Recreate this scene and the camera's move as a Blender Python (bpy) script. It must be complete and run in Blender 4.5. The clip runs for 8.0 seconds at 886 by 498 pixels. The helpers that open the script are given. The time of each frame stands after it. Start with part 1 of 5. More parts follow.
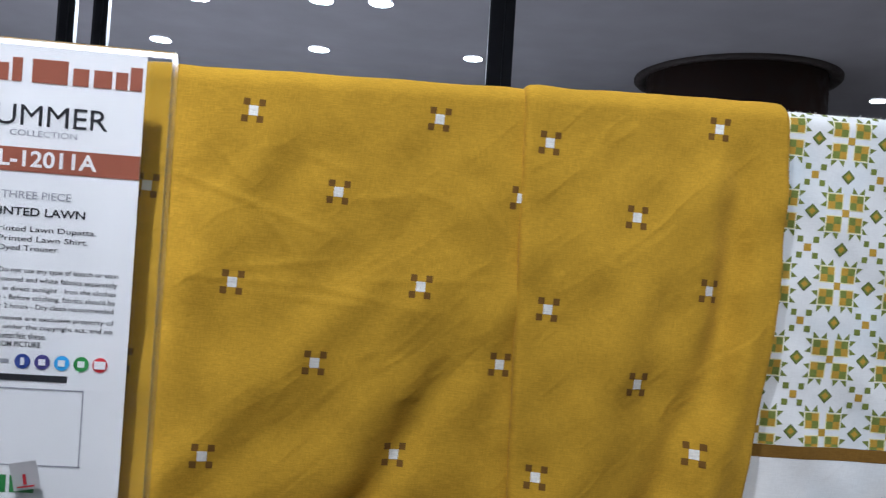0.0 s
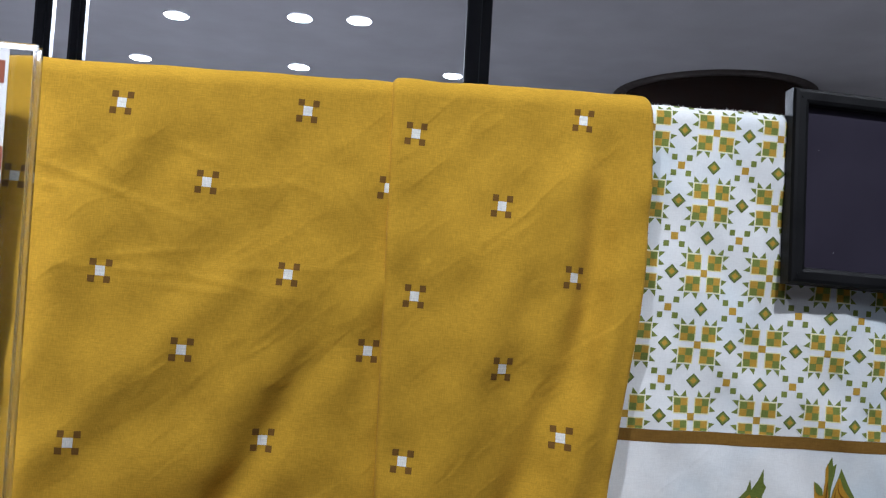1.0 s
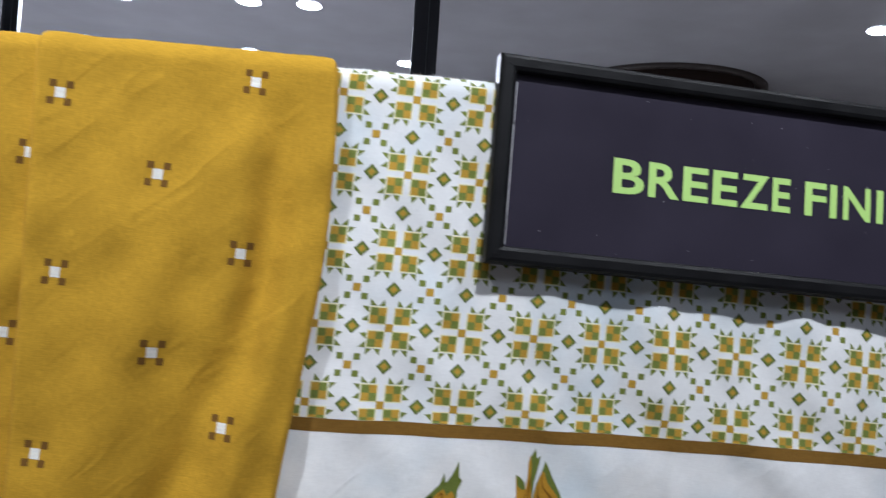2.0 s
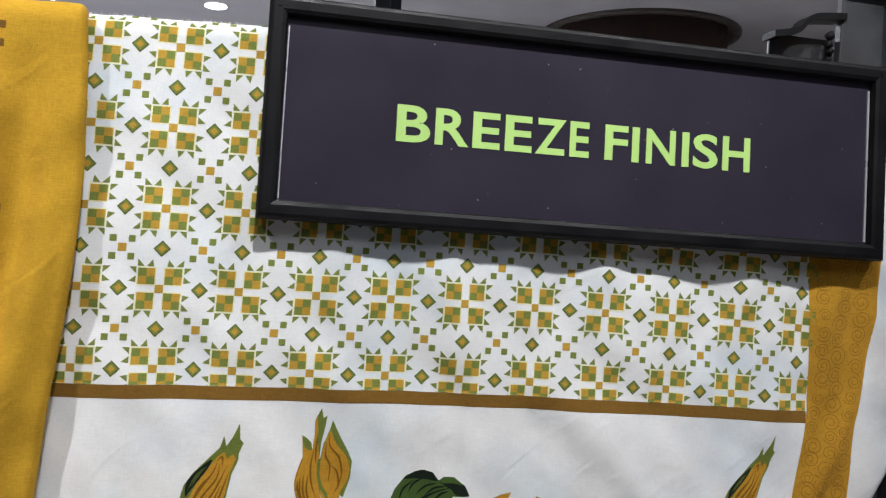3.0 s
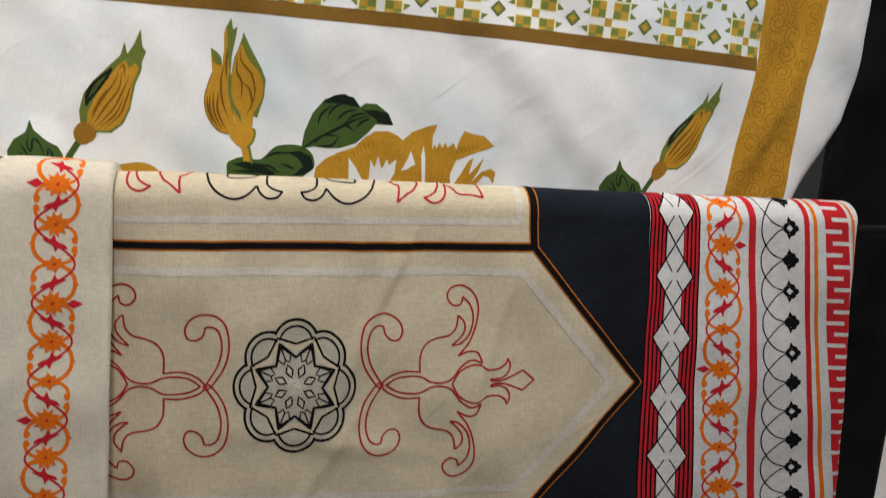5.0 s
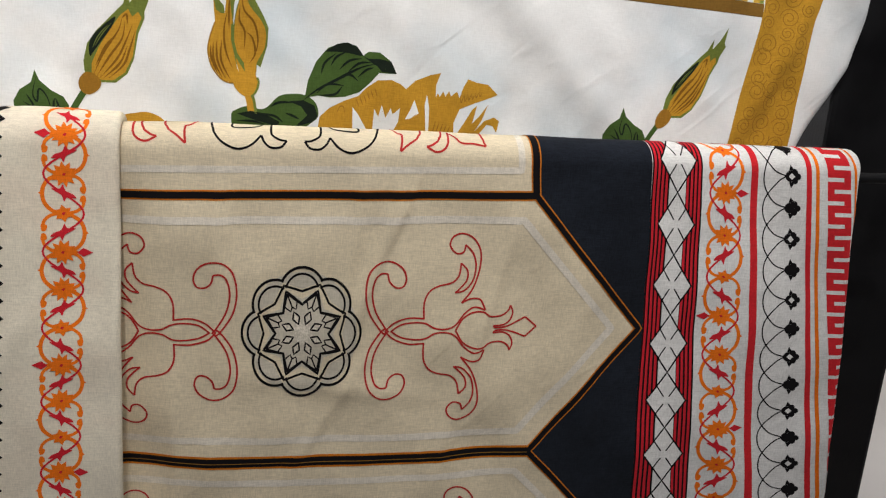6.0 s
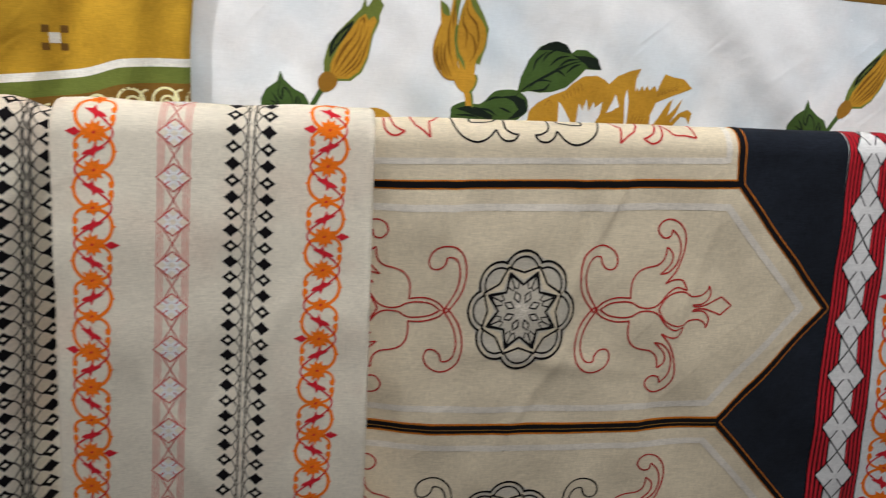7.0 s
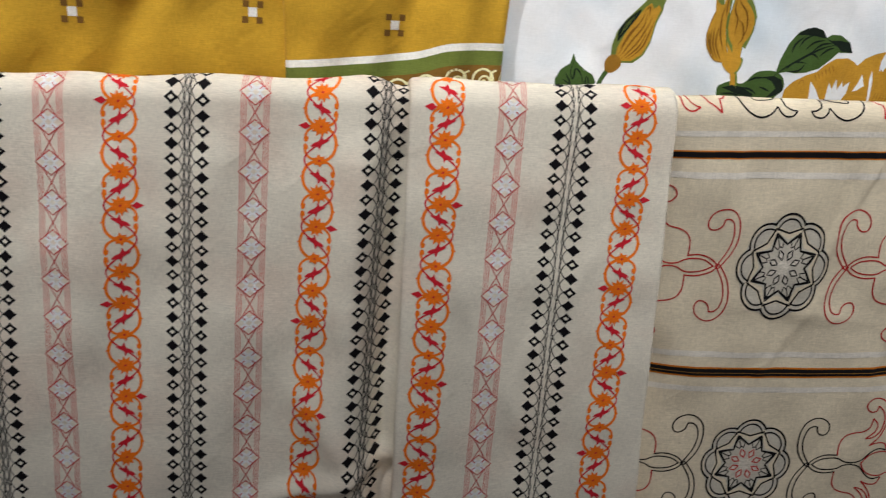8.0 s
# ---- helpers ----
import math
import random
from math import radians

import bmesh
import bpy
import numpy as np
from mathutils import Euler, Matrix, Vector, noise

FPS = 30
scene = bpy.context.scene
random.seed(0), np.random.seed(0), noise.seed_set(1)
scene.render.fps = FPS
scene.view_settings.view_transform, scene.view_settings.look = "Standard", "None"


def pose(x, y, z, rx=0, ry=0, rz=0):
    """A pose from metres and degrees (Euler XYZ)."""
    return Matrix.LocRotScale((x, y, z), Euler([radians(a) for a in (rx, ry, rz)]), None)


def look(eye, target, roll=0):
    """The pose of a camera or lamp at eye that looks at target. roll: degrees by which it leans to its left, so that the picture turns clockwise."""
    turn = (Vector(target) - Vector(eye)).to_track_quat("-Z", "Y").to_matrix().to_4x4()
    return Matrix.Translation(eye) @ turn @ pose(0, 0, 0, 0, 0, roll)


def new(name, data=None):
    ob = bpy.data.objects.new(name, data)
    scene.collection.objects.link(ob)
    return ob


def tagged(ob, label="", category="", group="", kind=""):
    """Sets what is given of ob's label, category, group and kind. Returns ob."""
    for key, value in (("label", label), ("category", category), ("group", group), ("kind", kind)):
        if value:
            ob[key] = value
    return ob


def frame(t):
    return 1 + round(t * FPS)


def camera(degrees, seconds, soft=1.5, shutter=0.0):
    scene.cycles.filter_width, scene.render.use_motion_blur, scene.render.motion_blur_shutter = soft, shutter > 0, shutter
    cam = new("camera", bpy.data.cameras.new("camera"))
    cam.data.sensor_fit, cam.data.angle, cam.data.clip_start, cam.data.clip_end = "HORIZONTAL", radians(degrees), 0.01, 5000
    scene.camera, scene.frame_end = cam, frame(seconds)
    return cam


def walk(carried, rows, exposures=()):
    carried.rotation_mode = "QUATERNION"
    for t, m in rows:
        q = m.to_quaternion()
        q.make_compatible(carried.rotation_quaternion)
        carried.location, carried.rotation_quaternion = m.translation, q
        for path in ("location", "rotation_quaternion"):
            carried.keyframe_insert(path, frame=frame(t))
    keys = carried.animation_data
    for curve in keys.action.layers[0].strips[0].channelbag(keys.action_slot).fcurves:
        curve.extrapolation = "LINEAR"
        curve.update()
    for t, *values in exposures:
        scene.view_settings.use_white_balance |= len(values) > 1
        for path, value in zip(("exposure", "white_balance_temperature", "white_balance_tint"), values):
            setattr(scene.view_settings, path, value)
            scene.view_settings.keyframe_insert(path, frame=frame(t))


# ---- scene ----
cam = camera(57.8, 8.0, soft=1.2, shutter=0.2)
PATH = [
    (0, (-0.035, 0.025, 1.484), (0.165, 2.014, 1.542), 5.7),
    (0.2, (-0.0031, 0.0193, 1.4761), (0.1590, 2.0108, 1.5615), 5.7),
    (0.5, (0.02, 0.023, 1.467), (0.198, 2.013, 1.556), 5.4),
    (1, (0.029, 0.009, 1.474), (0.258, 1.993, 1.579), 5.3),
    (1.2, (0.0281, 0.0020, 1.4669), (0.2649, 1.9856, 1.5656), 5.4),
    (1.5, (0.053, -0.005, 1.48), (0.305, 1.977, 1.57), 6.1),
    (1.7, (0.1086, 0.0067, 1.4815), (0.3826, 1.9840, 1.6026), 6.4),
    (2, (0.19, 0.024, 1.483), (0.505, 1.997, 1.571), 5.8),
    (2.2, (0.216, 0.029, 1.485), (0.588, 1.994, 1.519), 5.5),
    (3.3, (0.316, 0.015, 1.494), (0.665, 1.984, 1.468), 3.9),
    (3.5, (0.317, 0.01, 1.491), (0.664, 1.98, 1.466), 3.8),
    (4, (0.326, 0.016, 1.466), (0.693, 1.976, 1.316), 4.3),
    (4.5, (0.345, 0.035, 1.408), (0.733, 1.976, 1.124), 4.8),
    (5, (0.351, 0.031, 1.377), (0.75, 1.948, 0.969), 5.3),
    (5.2, (0.354, 0.033, 1.365), (0.762, 1.937, 0.909), 5.5),
    (6.3, (0.35, 0.024, 1.381), (0.726, 1.912, 0.84), 5.1),
    (6.5, (0.336, 0.023, 1.378), (0.701, 1.911, 0.827), 5.1),
    (6.8, (0.2960, 0.0130, 1.3804), (0.5980, 1.9048, 0.8075), 4.3),
    (7, (0.253, 0.009, 1.381), (0.554, 1.898, 0.798), 4.5),
    (7.5, (0.17, -0.015, 1.384), (0.438, 1.861, 0.745), 4.6),
    (8, (0.096, -0.034, 1.379), (0.331, 1.845, 0.737), 4.4),
]
EXPOSURES = [(0.0, -0.66, 5600, 10), (1.0, -0.54, 5600, 10), (2.0, -0.36, 5700, 10), (3.5, -0.10, 6400, 10), (4.5, -0.20, 6550, 10), (5.0, -0.10, 6550, 10), (6.5, 0.12, 6500, 10), (7.0, 0.06, 6250, 10), (8.0, 0.06, 6150, 10)]
# the rack hangs two degrees out of the path's own level
LEVEL = Matrix.Translation((0.2, 0, 1.4)) @ pose(0, 0, 0, 0, 2.1, 0) @ Matrix.Translation((-0.2, 0, -1.4))
walk(cam, [(t, LEVEL @ look(eye, target, roll)) for t, eye, target, roll in PATH], EXPOSURES)

# ---------------------------------------------------------------- world and light
world = bpy.data.worlds.new("shop_air")
scene.world = world
world.use_nodes = True
world.node_tree.nodes["Background"].inputs[0].default_value = (0.80, 0.86, 1.0, 1)
world.node_tree.nodes["Background"].inputs[1].default_value = 0.25


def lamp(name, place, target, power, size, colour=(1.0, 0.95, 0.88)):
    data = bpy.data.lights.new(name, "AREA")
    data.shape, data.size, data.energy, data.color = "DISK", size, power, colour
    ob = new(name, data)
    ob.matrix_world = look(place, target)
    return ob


def spot(name, place, target, power, beam, size, colour=(1.0, 0.97, 0.93)):
    data = bpy.data.lights.new(name, "SPOT")
    data.energy, data.spot_size, data.spot_blend, data.shadow_soft_size, data.color = power, radians(beam), 1.0, size, colour
    ob = new(name, data)
    ob.matrix_world = look(place, target)
    return ob


# spots over the rack
spot("rack_spot", (0.36, -0.12, 2.32), (0.40, 0.45, 1.65), 48.0, 48, 0.022)
spot("rack_spot", (0.95, -0.18, 2.36), (0.62, 0.45, 1.62), 24.0, 47, 0.022)
spot("rack_spot", (-0.22, -0.03, 2.22), (-0.10, 0.45, 1.66), 54.0, 51, 0.022)
# broad unseen fill added for the shop's downlight rows before and behind the rack
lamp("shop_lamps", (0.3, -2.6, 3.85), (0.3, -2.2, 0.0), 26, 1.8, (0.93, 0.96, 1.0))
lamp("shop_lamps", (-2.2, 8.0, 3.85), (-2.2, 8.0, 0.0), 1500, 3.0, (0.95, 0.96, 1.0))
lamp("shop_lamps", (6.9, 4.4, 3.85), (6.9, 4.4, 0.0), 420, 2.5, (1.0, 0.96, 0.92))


# ---------------------------------------------------------------- materials
def nodes_of(name):
    mat = bpy.data.materials.new(name)
    mat.use_nodes = True
    tree = mat.node_tree
    return mat, tree, tree.nodes["Principled BSDF"]


def add(tree, kind, **values):
    node = tree.nodes.new(kind)
    for key, value in values.items():
        node.inputs[key].default_value = value
    return node


def cloth(name, rgb, vary=0.10, fine=0.16, stain=None, rough=0.88, sheen=0.03, crush=0.42):
    """Woven cotton lawn: thread grain, faint slubs, broad unevenness of the dye, and a thread bump."""
    mat, tree, bsdf = nodes_of(name)
    link = tree.links.new
    coord = tree.nodes.new("ShaderNodeTexCoord")
    warp = add(tree, "ShaderNodeMapping")
    warp.inputs["Scale"].default_value = (2600, 2600, 260)
    weft = add(tree, "ShaderNodeMapping")
    weft.inputs["Scale"].default_value = (240, 240, 2600)
    a = add(tree, "ShaderNodeTexNoise", Scale=1.0, Detail=2.0)
    b = add(tree, "ShaderNodeTexNoise", Scale=1.0, Detail=2.0)
    broad = add(tree, "ShaderNodeTexNoise", Scale=28.0, Detail=4.0)
    link(coord.outputs["Object"], warp.inputs[0]), link(coord.outputs["Object"], weft.inputs[0])
    link(warp.outputs[0], a.inputs["Vector"]), link(weft.outputs[0], b.inputs["Vector"])
    link(coord.outputs["Object"], broad.inputs["Vector"])
    thread = tree.nodes.new("ShaderNodeMath")
    thread.operation = "ADD"
    link(a.outputs[0], thread.inputs[0]), link(b.outputs[0], thread.inputs[1])
    grain = add(tree, "ShaderNodeMapRange")
    grain.inputs["From Min"].default_value, grain.inputs["From Max"].default_value = 0.7, 1.3
    grain.inputs["To Min"].default_value, grain.inputs["To Max"].default_value = 1 - fine, 1 + fine
    link(thread.outputs[0], grain.inputs["Value"])
    dye = add(tree, "ShaderNodeMapRange")
    dye.inputs["From Min"].default_value, dye.inputs["From Max"].default_value = 0.3, 0.7
    dye.inputs["To Min"].default_value, dye.inputs["To Max"].default_value = 1 - vary, 1 + vary
    link(broad.outputs[0], dye.inputs["Value"])
    both = tree.nodes.new("ShaderNodeMath")
    both.operation = "MULTIPLY"
    link(grain.outputs[0], both.inputs[0]), link(dye.outputs[0], both.inputs[1])
    colour = tree.nodes.new("ShaderNodeVectorMath")
    colour.operation = "SCALE"
    colour.inputs[0].default_value = rgb
    if stain:
        blot = add(tree, "ShaderNodeTexNoise", Scale=stain[1], Detail=3.0)
        link(coord.outputs["Object"], blot.inputs["Vector"])
        much = add(tree, "ShaderNodeMapRange")
        much.inputs["From Min"].default_value, much.inputs["From Max"].default_value = 0.48, 0.70
        link(blot.outputs[0], much.inputs["Value"])
        mix = tree.nodes.new("ShaderNodeMix")
        mix.data_type = "RGBA"
        mix.inputs[6].default_value, mix.inputs[7].default_value = (*rgb, 1), (*stain[0], 1)
        link(much.outputs[0], mix.inputs[0]), link(mix.outputs[2], colour.inputs[0])
    link(both.outputs[0], colour.inputs["Scale"])
    link(colour.outputs[0], bsdf.inputs["Base Color"])
    bump = add(tree, "ShaderNodeBump", Strength=0.16, Distance=0.0003)
    link(thread.outputs[0], bump.inputs["Height"])
    soft = add(tree, "ShaderNodeBump", Strength=0.55, Distance=0.0020)
    link(broad.outputs[0], soft.inputs["Height"]), link(bump.outputs[0], soft.inputs["Normal"])
    squeeze = add(tree, "ShaderNodeMapping")
    squeeze.vector_type = "TEXTURE"
    squeeze.inputs["Scale"].default_value, squeeze.inputs["Rotation"].default_value = (1.5, 1.0, 0.45), (0, -0.75, 0)
    crumple = add(tree, "ShaderNodeTexNoise", Scale=46.0, Detail=3.0, Distortion=0.8)
    crumple.noise_type = "RIDGED_MULTIFRACTAL"
    link(coord.outputs["Object"], squeeze.inputs[0]), link(squeeze.outputs[0], crumple.inputs["Vector"])
    worn = add(tree, "ShaderNodeBump", Strength=crush, Distance=0.0009)
    link(crumple.outputs[0], worn.inputs["Height"]), link(soft.outputs[0], worn.inputs["Normal"])
    link(worn.outputs[0], bsdf.inputs["Normal"])
    bsdf.inputs["Roughness"].default_value = rough
    bsdf.inputs["Sheen Weight"].default_value = sheen
    bsdf.inputs["Specular IOR Level"].default_value = 0.10
    return mat


def solid(name, rgb, rough=0.5, metal=0.0, scale=60.0, vary=0.18, bump=0.1, specular=0.5):
    """Paint, metal, paper or wood with uneven gloss and a fine relief."""
    mat, tree, bsdf = nodes_of(name)
    link = tree.links.new
    coord = tree.nodes.new("ShaderNodeTexCoord")
    wide = add(tree, "ShaderNodeTexNoise", Scale=scale, Detail=6.0)
    fine = add(tree, "ShaderNodeTexNoise", Scale=scale * 14, Detail=3.0)
    link(coord.outputs["Object"], wide.inputs["Vector"]), link(coord.outputs["Object"], fine.inputs["Vector"])
    span = add(tree, "ShaderNodeMapRange")
    span.inputs["From Min"].default_value, span.inputs["From Max"].default_value = 0.3, 0.7
    span.inputs["To Min"].default_value, span.inputs["To Max"].default_value = 1 - vary, 1 + vary
    link(wide.outputs[0], span.inputs["Value"])
    colour = tree.nodes.new("ShaderNodeVectorMath")
    colour.operation = "SCALE"
    colour.inputs[0].default_value = rgb
    link(span.outputs[0], colour.inputs["Scale"]), link(colour.outputs[0], bsdf.inputs["Base Color"])
    gloss = tree.nodes.new("ShaderNodeMath")
    gloss.operation = "MULTIPLY"
    gloss.inputs[1].default_value = rough
    link(span.outputs[0], gloss.inputs[0]), link(gloss.outputs[0], bsdf.inputs["Roughness"])
    relief = add(tree, "ShaderNodeBump", Strength=bump, Distance=0.001)
    link(fine.outputs[0], relief.inputs["Height"]), link(relief.outputs[0], bsdf.inputs["Normal"])
    bsdf.inputs["Metallic"].default_value = metal
    bsdf.inputs["Specular IOR Level"].default_value = specular
    return mat


def glow(name, rgb, strength):
    mat, tree, bsdf = nodes_of(name)
    bsdf.inputs["Emission Color"].default_value, bsdf.inputs["Emission Strength"].default_value = (*rgb, 1), strength
    return mat


def clear(name, rough=0.03, tint=(0.97, 0.98, 0.98)):
    mat, tree, bsdf = nodes_of(name)
    bsdf.inputs["Base Color"].default_value = (*tint, 1)
    bsdf.inputs["Roughness"].default_value, bsdf.inputs["IOR"].default_value = rough, 1.47
    bsdf.inputs["Transmission Weight"].default_value = 1.0
    return mat


M = {
    "mustard": cloth("mustard_lawn", (0.51, 0.292, 0.024), vary=0.08, crush=0.60),
    "mark_brown": cloth("brown_print", (0.17, 0.085, 0.018)),
    "mark_white": cloth("white_print", (0.82, 0.80, 0.74)),
    "white": cloth("white_lawn", (0.80, 0.80, 0.80), vary=0.03, fine=0.05, stain=((0.62, 0.69, 0.74), 13.0)),
    "ochre": cloth("ochre_print", (0.47, 0.245, 0.024)),
    "ochre_deep": cloth("deep_ochre_print", (0.30, 0.145, 0.018)),
    "gold": cloth("gold_print", (0.43, 0.255, 0.032)),
    "green": cloth("green_print", (0.145, 0.180, 0.036)),
    "tile_green": cloth("tile_green_print", (0.185, 0.220, 0.050), vary=0.16),
    "tile_gold": cloth("tile_gold_print", (0.47, 0.285, 0.042), vary=0.14),
    "green_deep": cloth("deep_green_print", (0.052, 0.095, 0.022)),
    "green_black": cloth("green_black_print", (0.010, 0.016, 0.010)),
    "ochre_line": cloth("dark_ochre_line_print", (0.20, 0.092, 0.010)),
    "olive": cloth("olive_print", (0.095, 0.120, 0.030)),
    "rust": cloth("rust_print", (0.56, 0.170, 0.014)),
    "lemon": cloth("pale_yellow_print", (0.78, 0.74, 0.42)),
    "band": cloth("brown_band_print", (0.20, 0.105, 0.020)),
    "cream": cloth("cream_lawn", (0.68, 0.585, 0.425), vary=0.06, fine=0.15),
    "ecru": cloth("ecru_lawn", (0.75, 0.685, 0.56), vary=0.05, fine=0.13, stain=((0.73, 0.62, 0.50), 22.0)),
    "pale": cloth("pale_print", (0.74, 0.73, 0.72)),
    "navy": cloth("navy_print", (0.011, 0.014, 0.021), vary=0.25, fine=0.3),
    "black": cloth("black_print", (0.006, 0.005, 0.006)),
    "grey": cloth("grey_print", (0.10, 0.095, 0.09)),
    "orange": cloth("orange_print", (0.84, 0.175, 0.010)),
    "crimson": cloth("crimson_print", (0.58, 0.018, 0.030)),
    "red": cloth("red_print", (0.62, 0.022, 0.030)),
    "rose": cloth("faded_red_print", (0.44, 0.030, 0.028)),
    "rose_pink": cloth("deep_pink_print", (0.56, 0.095, 0.085)),
    "pink": cloth("pink_print", (0.66, 0.18, 0.15)),
    "steel": solid("black_painted_steel", (0.006, 0.006, 0.007), 0.50, 0.0, 40, 0.25, 0.12, 0.16),
    "sign_face": solid("dark_violet_acrylic_film", (0.030, 0.026, 0.040), 0.22, 0.0, 18, 0.12, 0.01),
    "dust": solid("pale_dust", (0.40, 0.40, 0.42), 0.9),
    "lime": solid("lime_green_vinyl", (0.46, 0.70, 0.20), 0.45, 0.0, 30, 0.04, 0.02),
    "bright_edge": solid("bare_aluminium_edge", (0.80, 0.80, 0.82), 0.3, 0.6, 60, 0.1, 0.05),
    "paper": solid("coated_white_card", (0.78, 0.77, 0.78), 0.45, 0.0, 30, 0.03, 0.02),
    "ink": solid("black_ink", (0.02, 0.02, 0.025), 0.5, 0.0, 30, 0.1, 0.02),
    "ink_grey": solid("grey_ink", (0.30, 0.30, 0.34), 0.5, 0.0, 30, 0.1, 0.02),
    "brick_ink": solid("brown_red_ink", (0.27, 0.075, 0.040), 0.45, 0.0, 30, 0.06, 0.02),
    "green_ink": solid("green_ink", (0.03, 0.24, 0.05), 0.45, 0.0, 30, 0.06, 0.02),
    "blue_ink": solid("blue_ink", (0.03, 0.06, 0.28), 0.45, 0.0, 30, 0.06, 0.02),
    "violet_ink": solid("violet_ink", (0.06, 0.05, 0.22), 0.45, 0.0, 30, 0.06, 0.02),
    "sky_ink": solid("sky_blue_ink", (0.05, 0.36, 0.75), 0.45, 0.0, 30, 0.06, 0.02),
    "red_ink": solid("red_ink", (0.55, 0.02, 0.03), 0.45, 0.0, 30, 0.06, 0.02),
    "acrylic": clear("clear_acrylic"),
    "frost": clear("worn_acrylic_edge", 0.22, (0.95, 0.95, 0.97)),
    "ceiling": solid("dark_grey_ceiling_paint", (0.26, 0.26, 0.29), 0.8, 0.0, 2.0, 0.10, 0.1),
    "wall": solid("dark_wall_paint", (0.13, 0.12, 0.115), 0.8, 0.0, 2.0, 0.12, 0.1),
    "floor": solid("grey_floor_tile", (0.32, 0.30, 0.28), 0.35, 0.0, 1.5, 0.12, 0.05),
    "wood": solid("brown_wood_veneer", (0.018, 0.0105, 0.0085), 0.85, 0.0, 6.0, 0.25, 0.1, 0.15),
    "plate_paint": solid("worn_grey_black_paint", (0.035, 0.036, 0.040), 0.5, 0.0, 30, 0.3, 0.15),
    "post_paint": solid("blue_black_paint", (0.012, 0.014, 0.020), 0.5, 0.0, 10, 0.15, 0.05),
    "steel_light": solid("grey_painted_edge", (0.040, 0.043, 0.052), 0.5, 0.0, 20, 0.2, 0.05),
    "dark_trim": solid("dark_brown_trim", (0.022, 0.016, 0.015), 0.6, 0.0, 20, 0.2, 0.1),
    "light": glow("lit_downlight", (0.97, 0.98, 1.0), 25.0),
    "trim_white": solid("white_lamp_trim", (0.7, 0.7, 0.7), 0.5),
}


# ---------------------------------------------------------------- mesh helpers
def part(name, bm, material, parent=None, label="", smooth=False):
    mesh = bpy.data.meshes.new(name)
    bm.to_mesh(mesh)
    bm.free()
    mesh.materials.append(M[material])
    if smooth:
        mesh.polygons.foreach_set("use_smooth", [True] * len(mesh.polygons))
    ob = new(name, mesh)
    ob.parent = parent
    return tagged(ob, label)


def mesh_part(name, points, faces, material, parent=None, label="", smooth=True):
    mesh = bpy.data.meshes.new(name)
    mesh.from_pydata([tuple(p) for p in points], [], faces)
    mesh.materials.append(M[material])
    mesh.polygons.foreach_set("use_smooth", [smooth] * len(mesh.polygons))
    mesh.update()
    ob = new(name, mesh)
    ob.parent = parent
    return tagged(ob, label)


def thing(name, label, category, group="", kind="", place=(0, 0, 0), level=True):
    ob = new(name)
    ob.empty_display_size = 0.05
    ob.matrix_world = (LEVEL if level else Matrix()) @ Matrix.Translation(place)
    return tagged(ob, label, category, group, kind)


def block(lo, hi, bevel=0.0, segments=2):
    bm = bmesh.new()
    bmesh.ops.create_cube(bm, size=1)
    for v in bm.verts:
        v.co = [lo[i] + (v.co[i] + 0.5) * (hi[i] - lo[i]) for i in range(3)]
    if bevel:
        bmesh.ops.bevel(bm, geom=bm.edges[:], offset=bevel, segments=segments, affect="EDGES", profile=0.6)
    return bm


def tube(a, b, radius, sides=20, caps=True):
    bm = bmesh.new()
    a, b = Vector(a), Vector(b)
    bmesh.ops.create_cone(bm, cap_ends=caps, segments=sides, radius1=radius, radius2=radius, depth=(b - a).length)
    bm.transform(Matrix.Translation((a + b) / 2) @ (b - a).to_track_quat("Z", "Y").to_matrix().to_4x4())
    return bm


# ---------------------------------------------------------------- draped cloth
def waves(seed, count, low, high, amp):
    """Smooth uneven relief: a sum of plane waves, more upright than level."""
    rng = np.random.RandomState(seed)
    freq = rng.uniform(low, high, count)
    turn = rng.normal(0.0, 0.75, count)
    shift = rng.uniform(0, 6.28, count)

    def height(x, v):
        total = 0.0
        for f, a, s in zip(freq, turn, shift):
            total = total + np.sin(6.283 * f * (x * np.cos(a) + v * np.sin(a)) + s) / f
        return amp * low * total / math.sqrt(count)
    return height


def crease(x, v, x0, v0, x1, v1, width, height):
    """A soft ridge (or, with a negative height, a furrow) along the line from one point to another."""
    dx, dv = x1 - x0, v1 - v0
    length = math.hypot(dx, dv)
    along = ((x - x0) * dx + (v - v0) * dv) / length
    off = ((x - x0) * dv - (v - v0) * dx) / length
    ends = 1 / (1 + np.exp(-np.clip(along / (0.20 * length), -30, 30))) / (1 + np.exp(-np.clip((length - along) / (0.20 * length), -30, 30)))
    return height * np.exp(-(off / width) ** 2) * ends


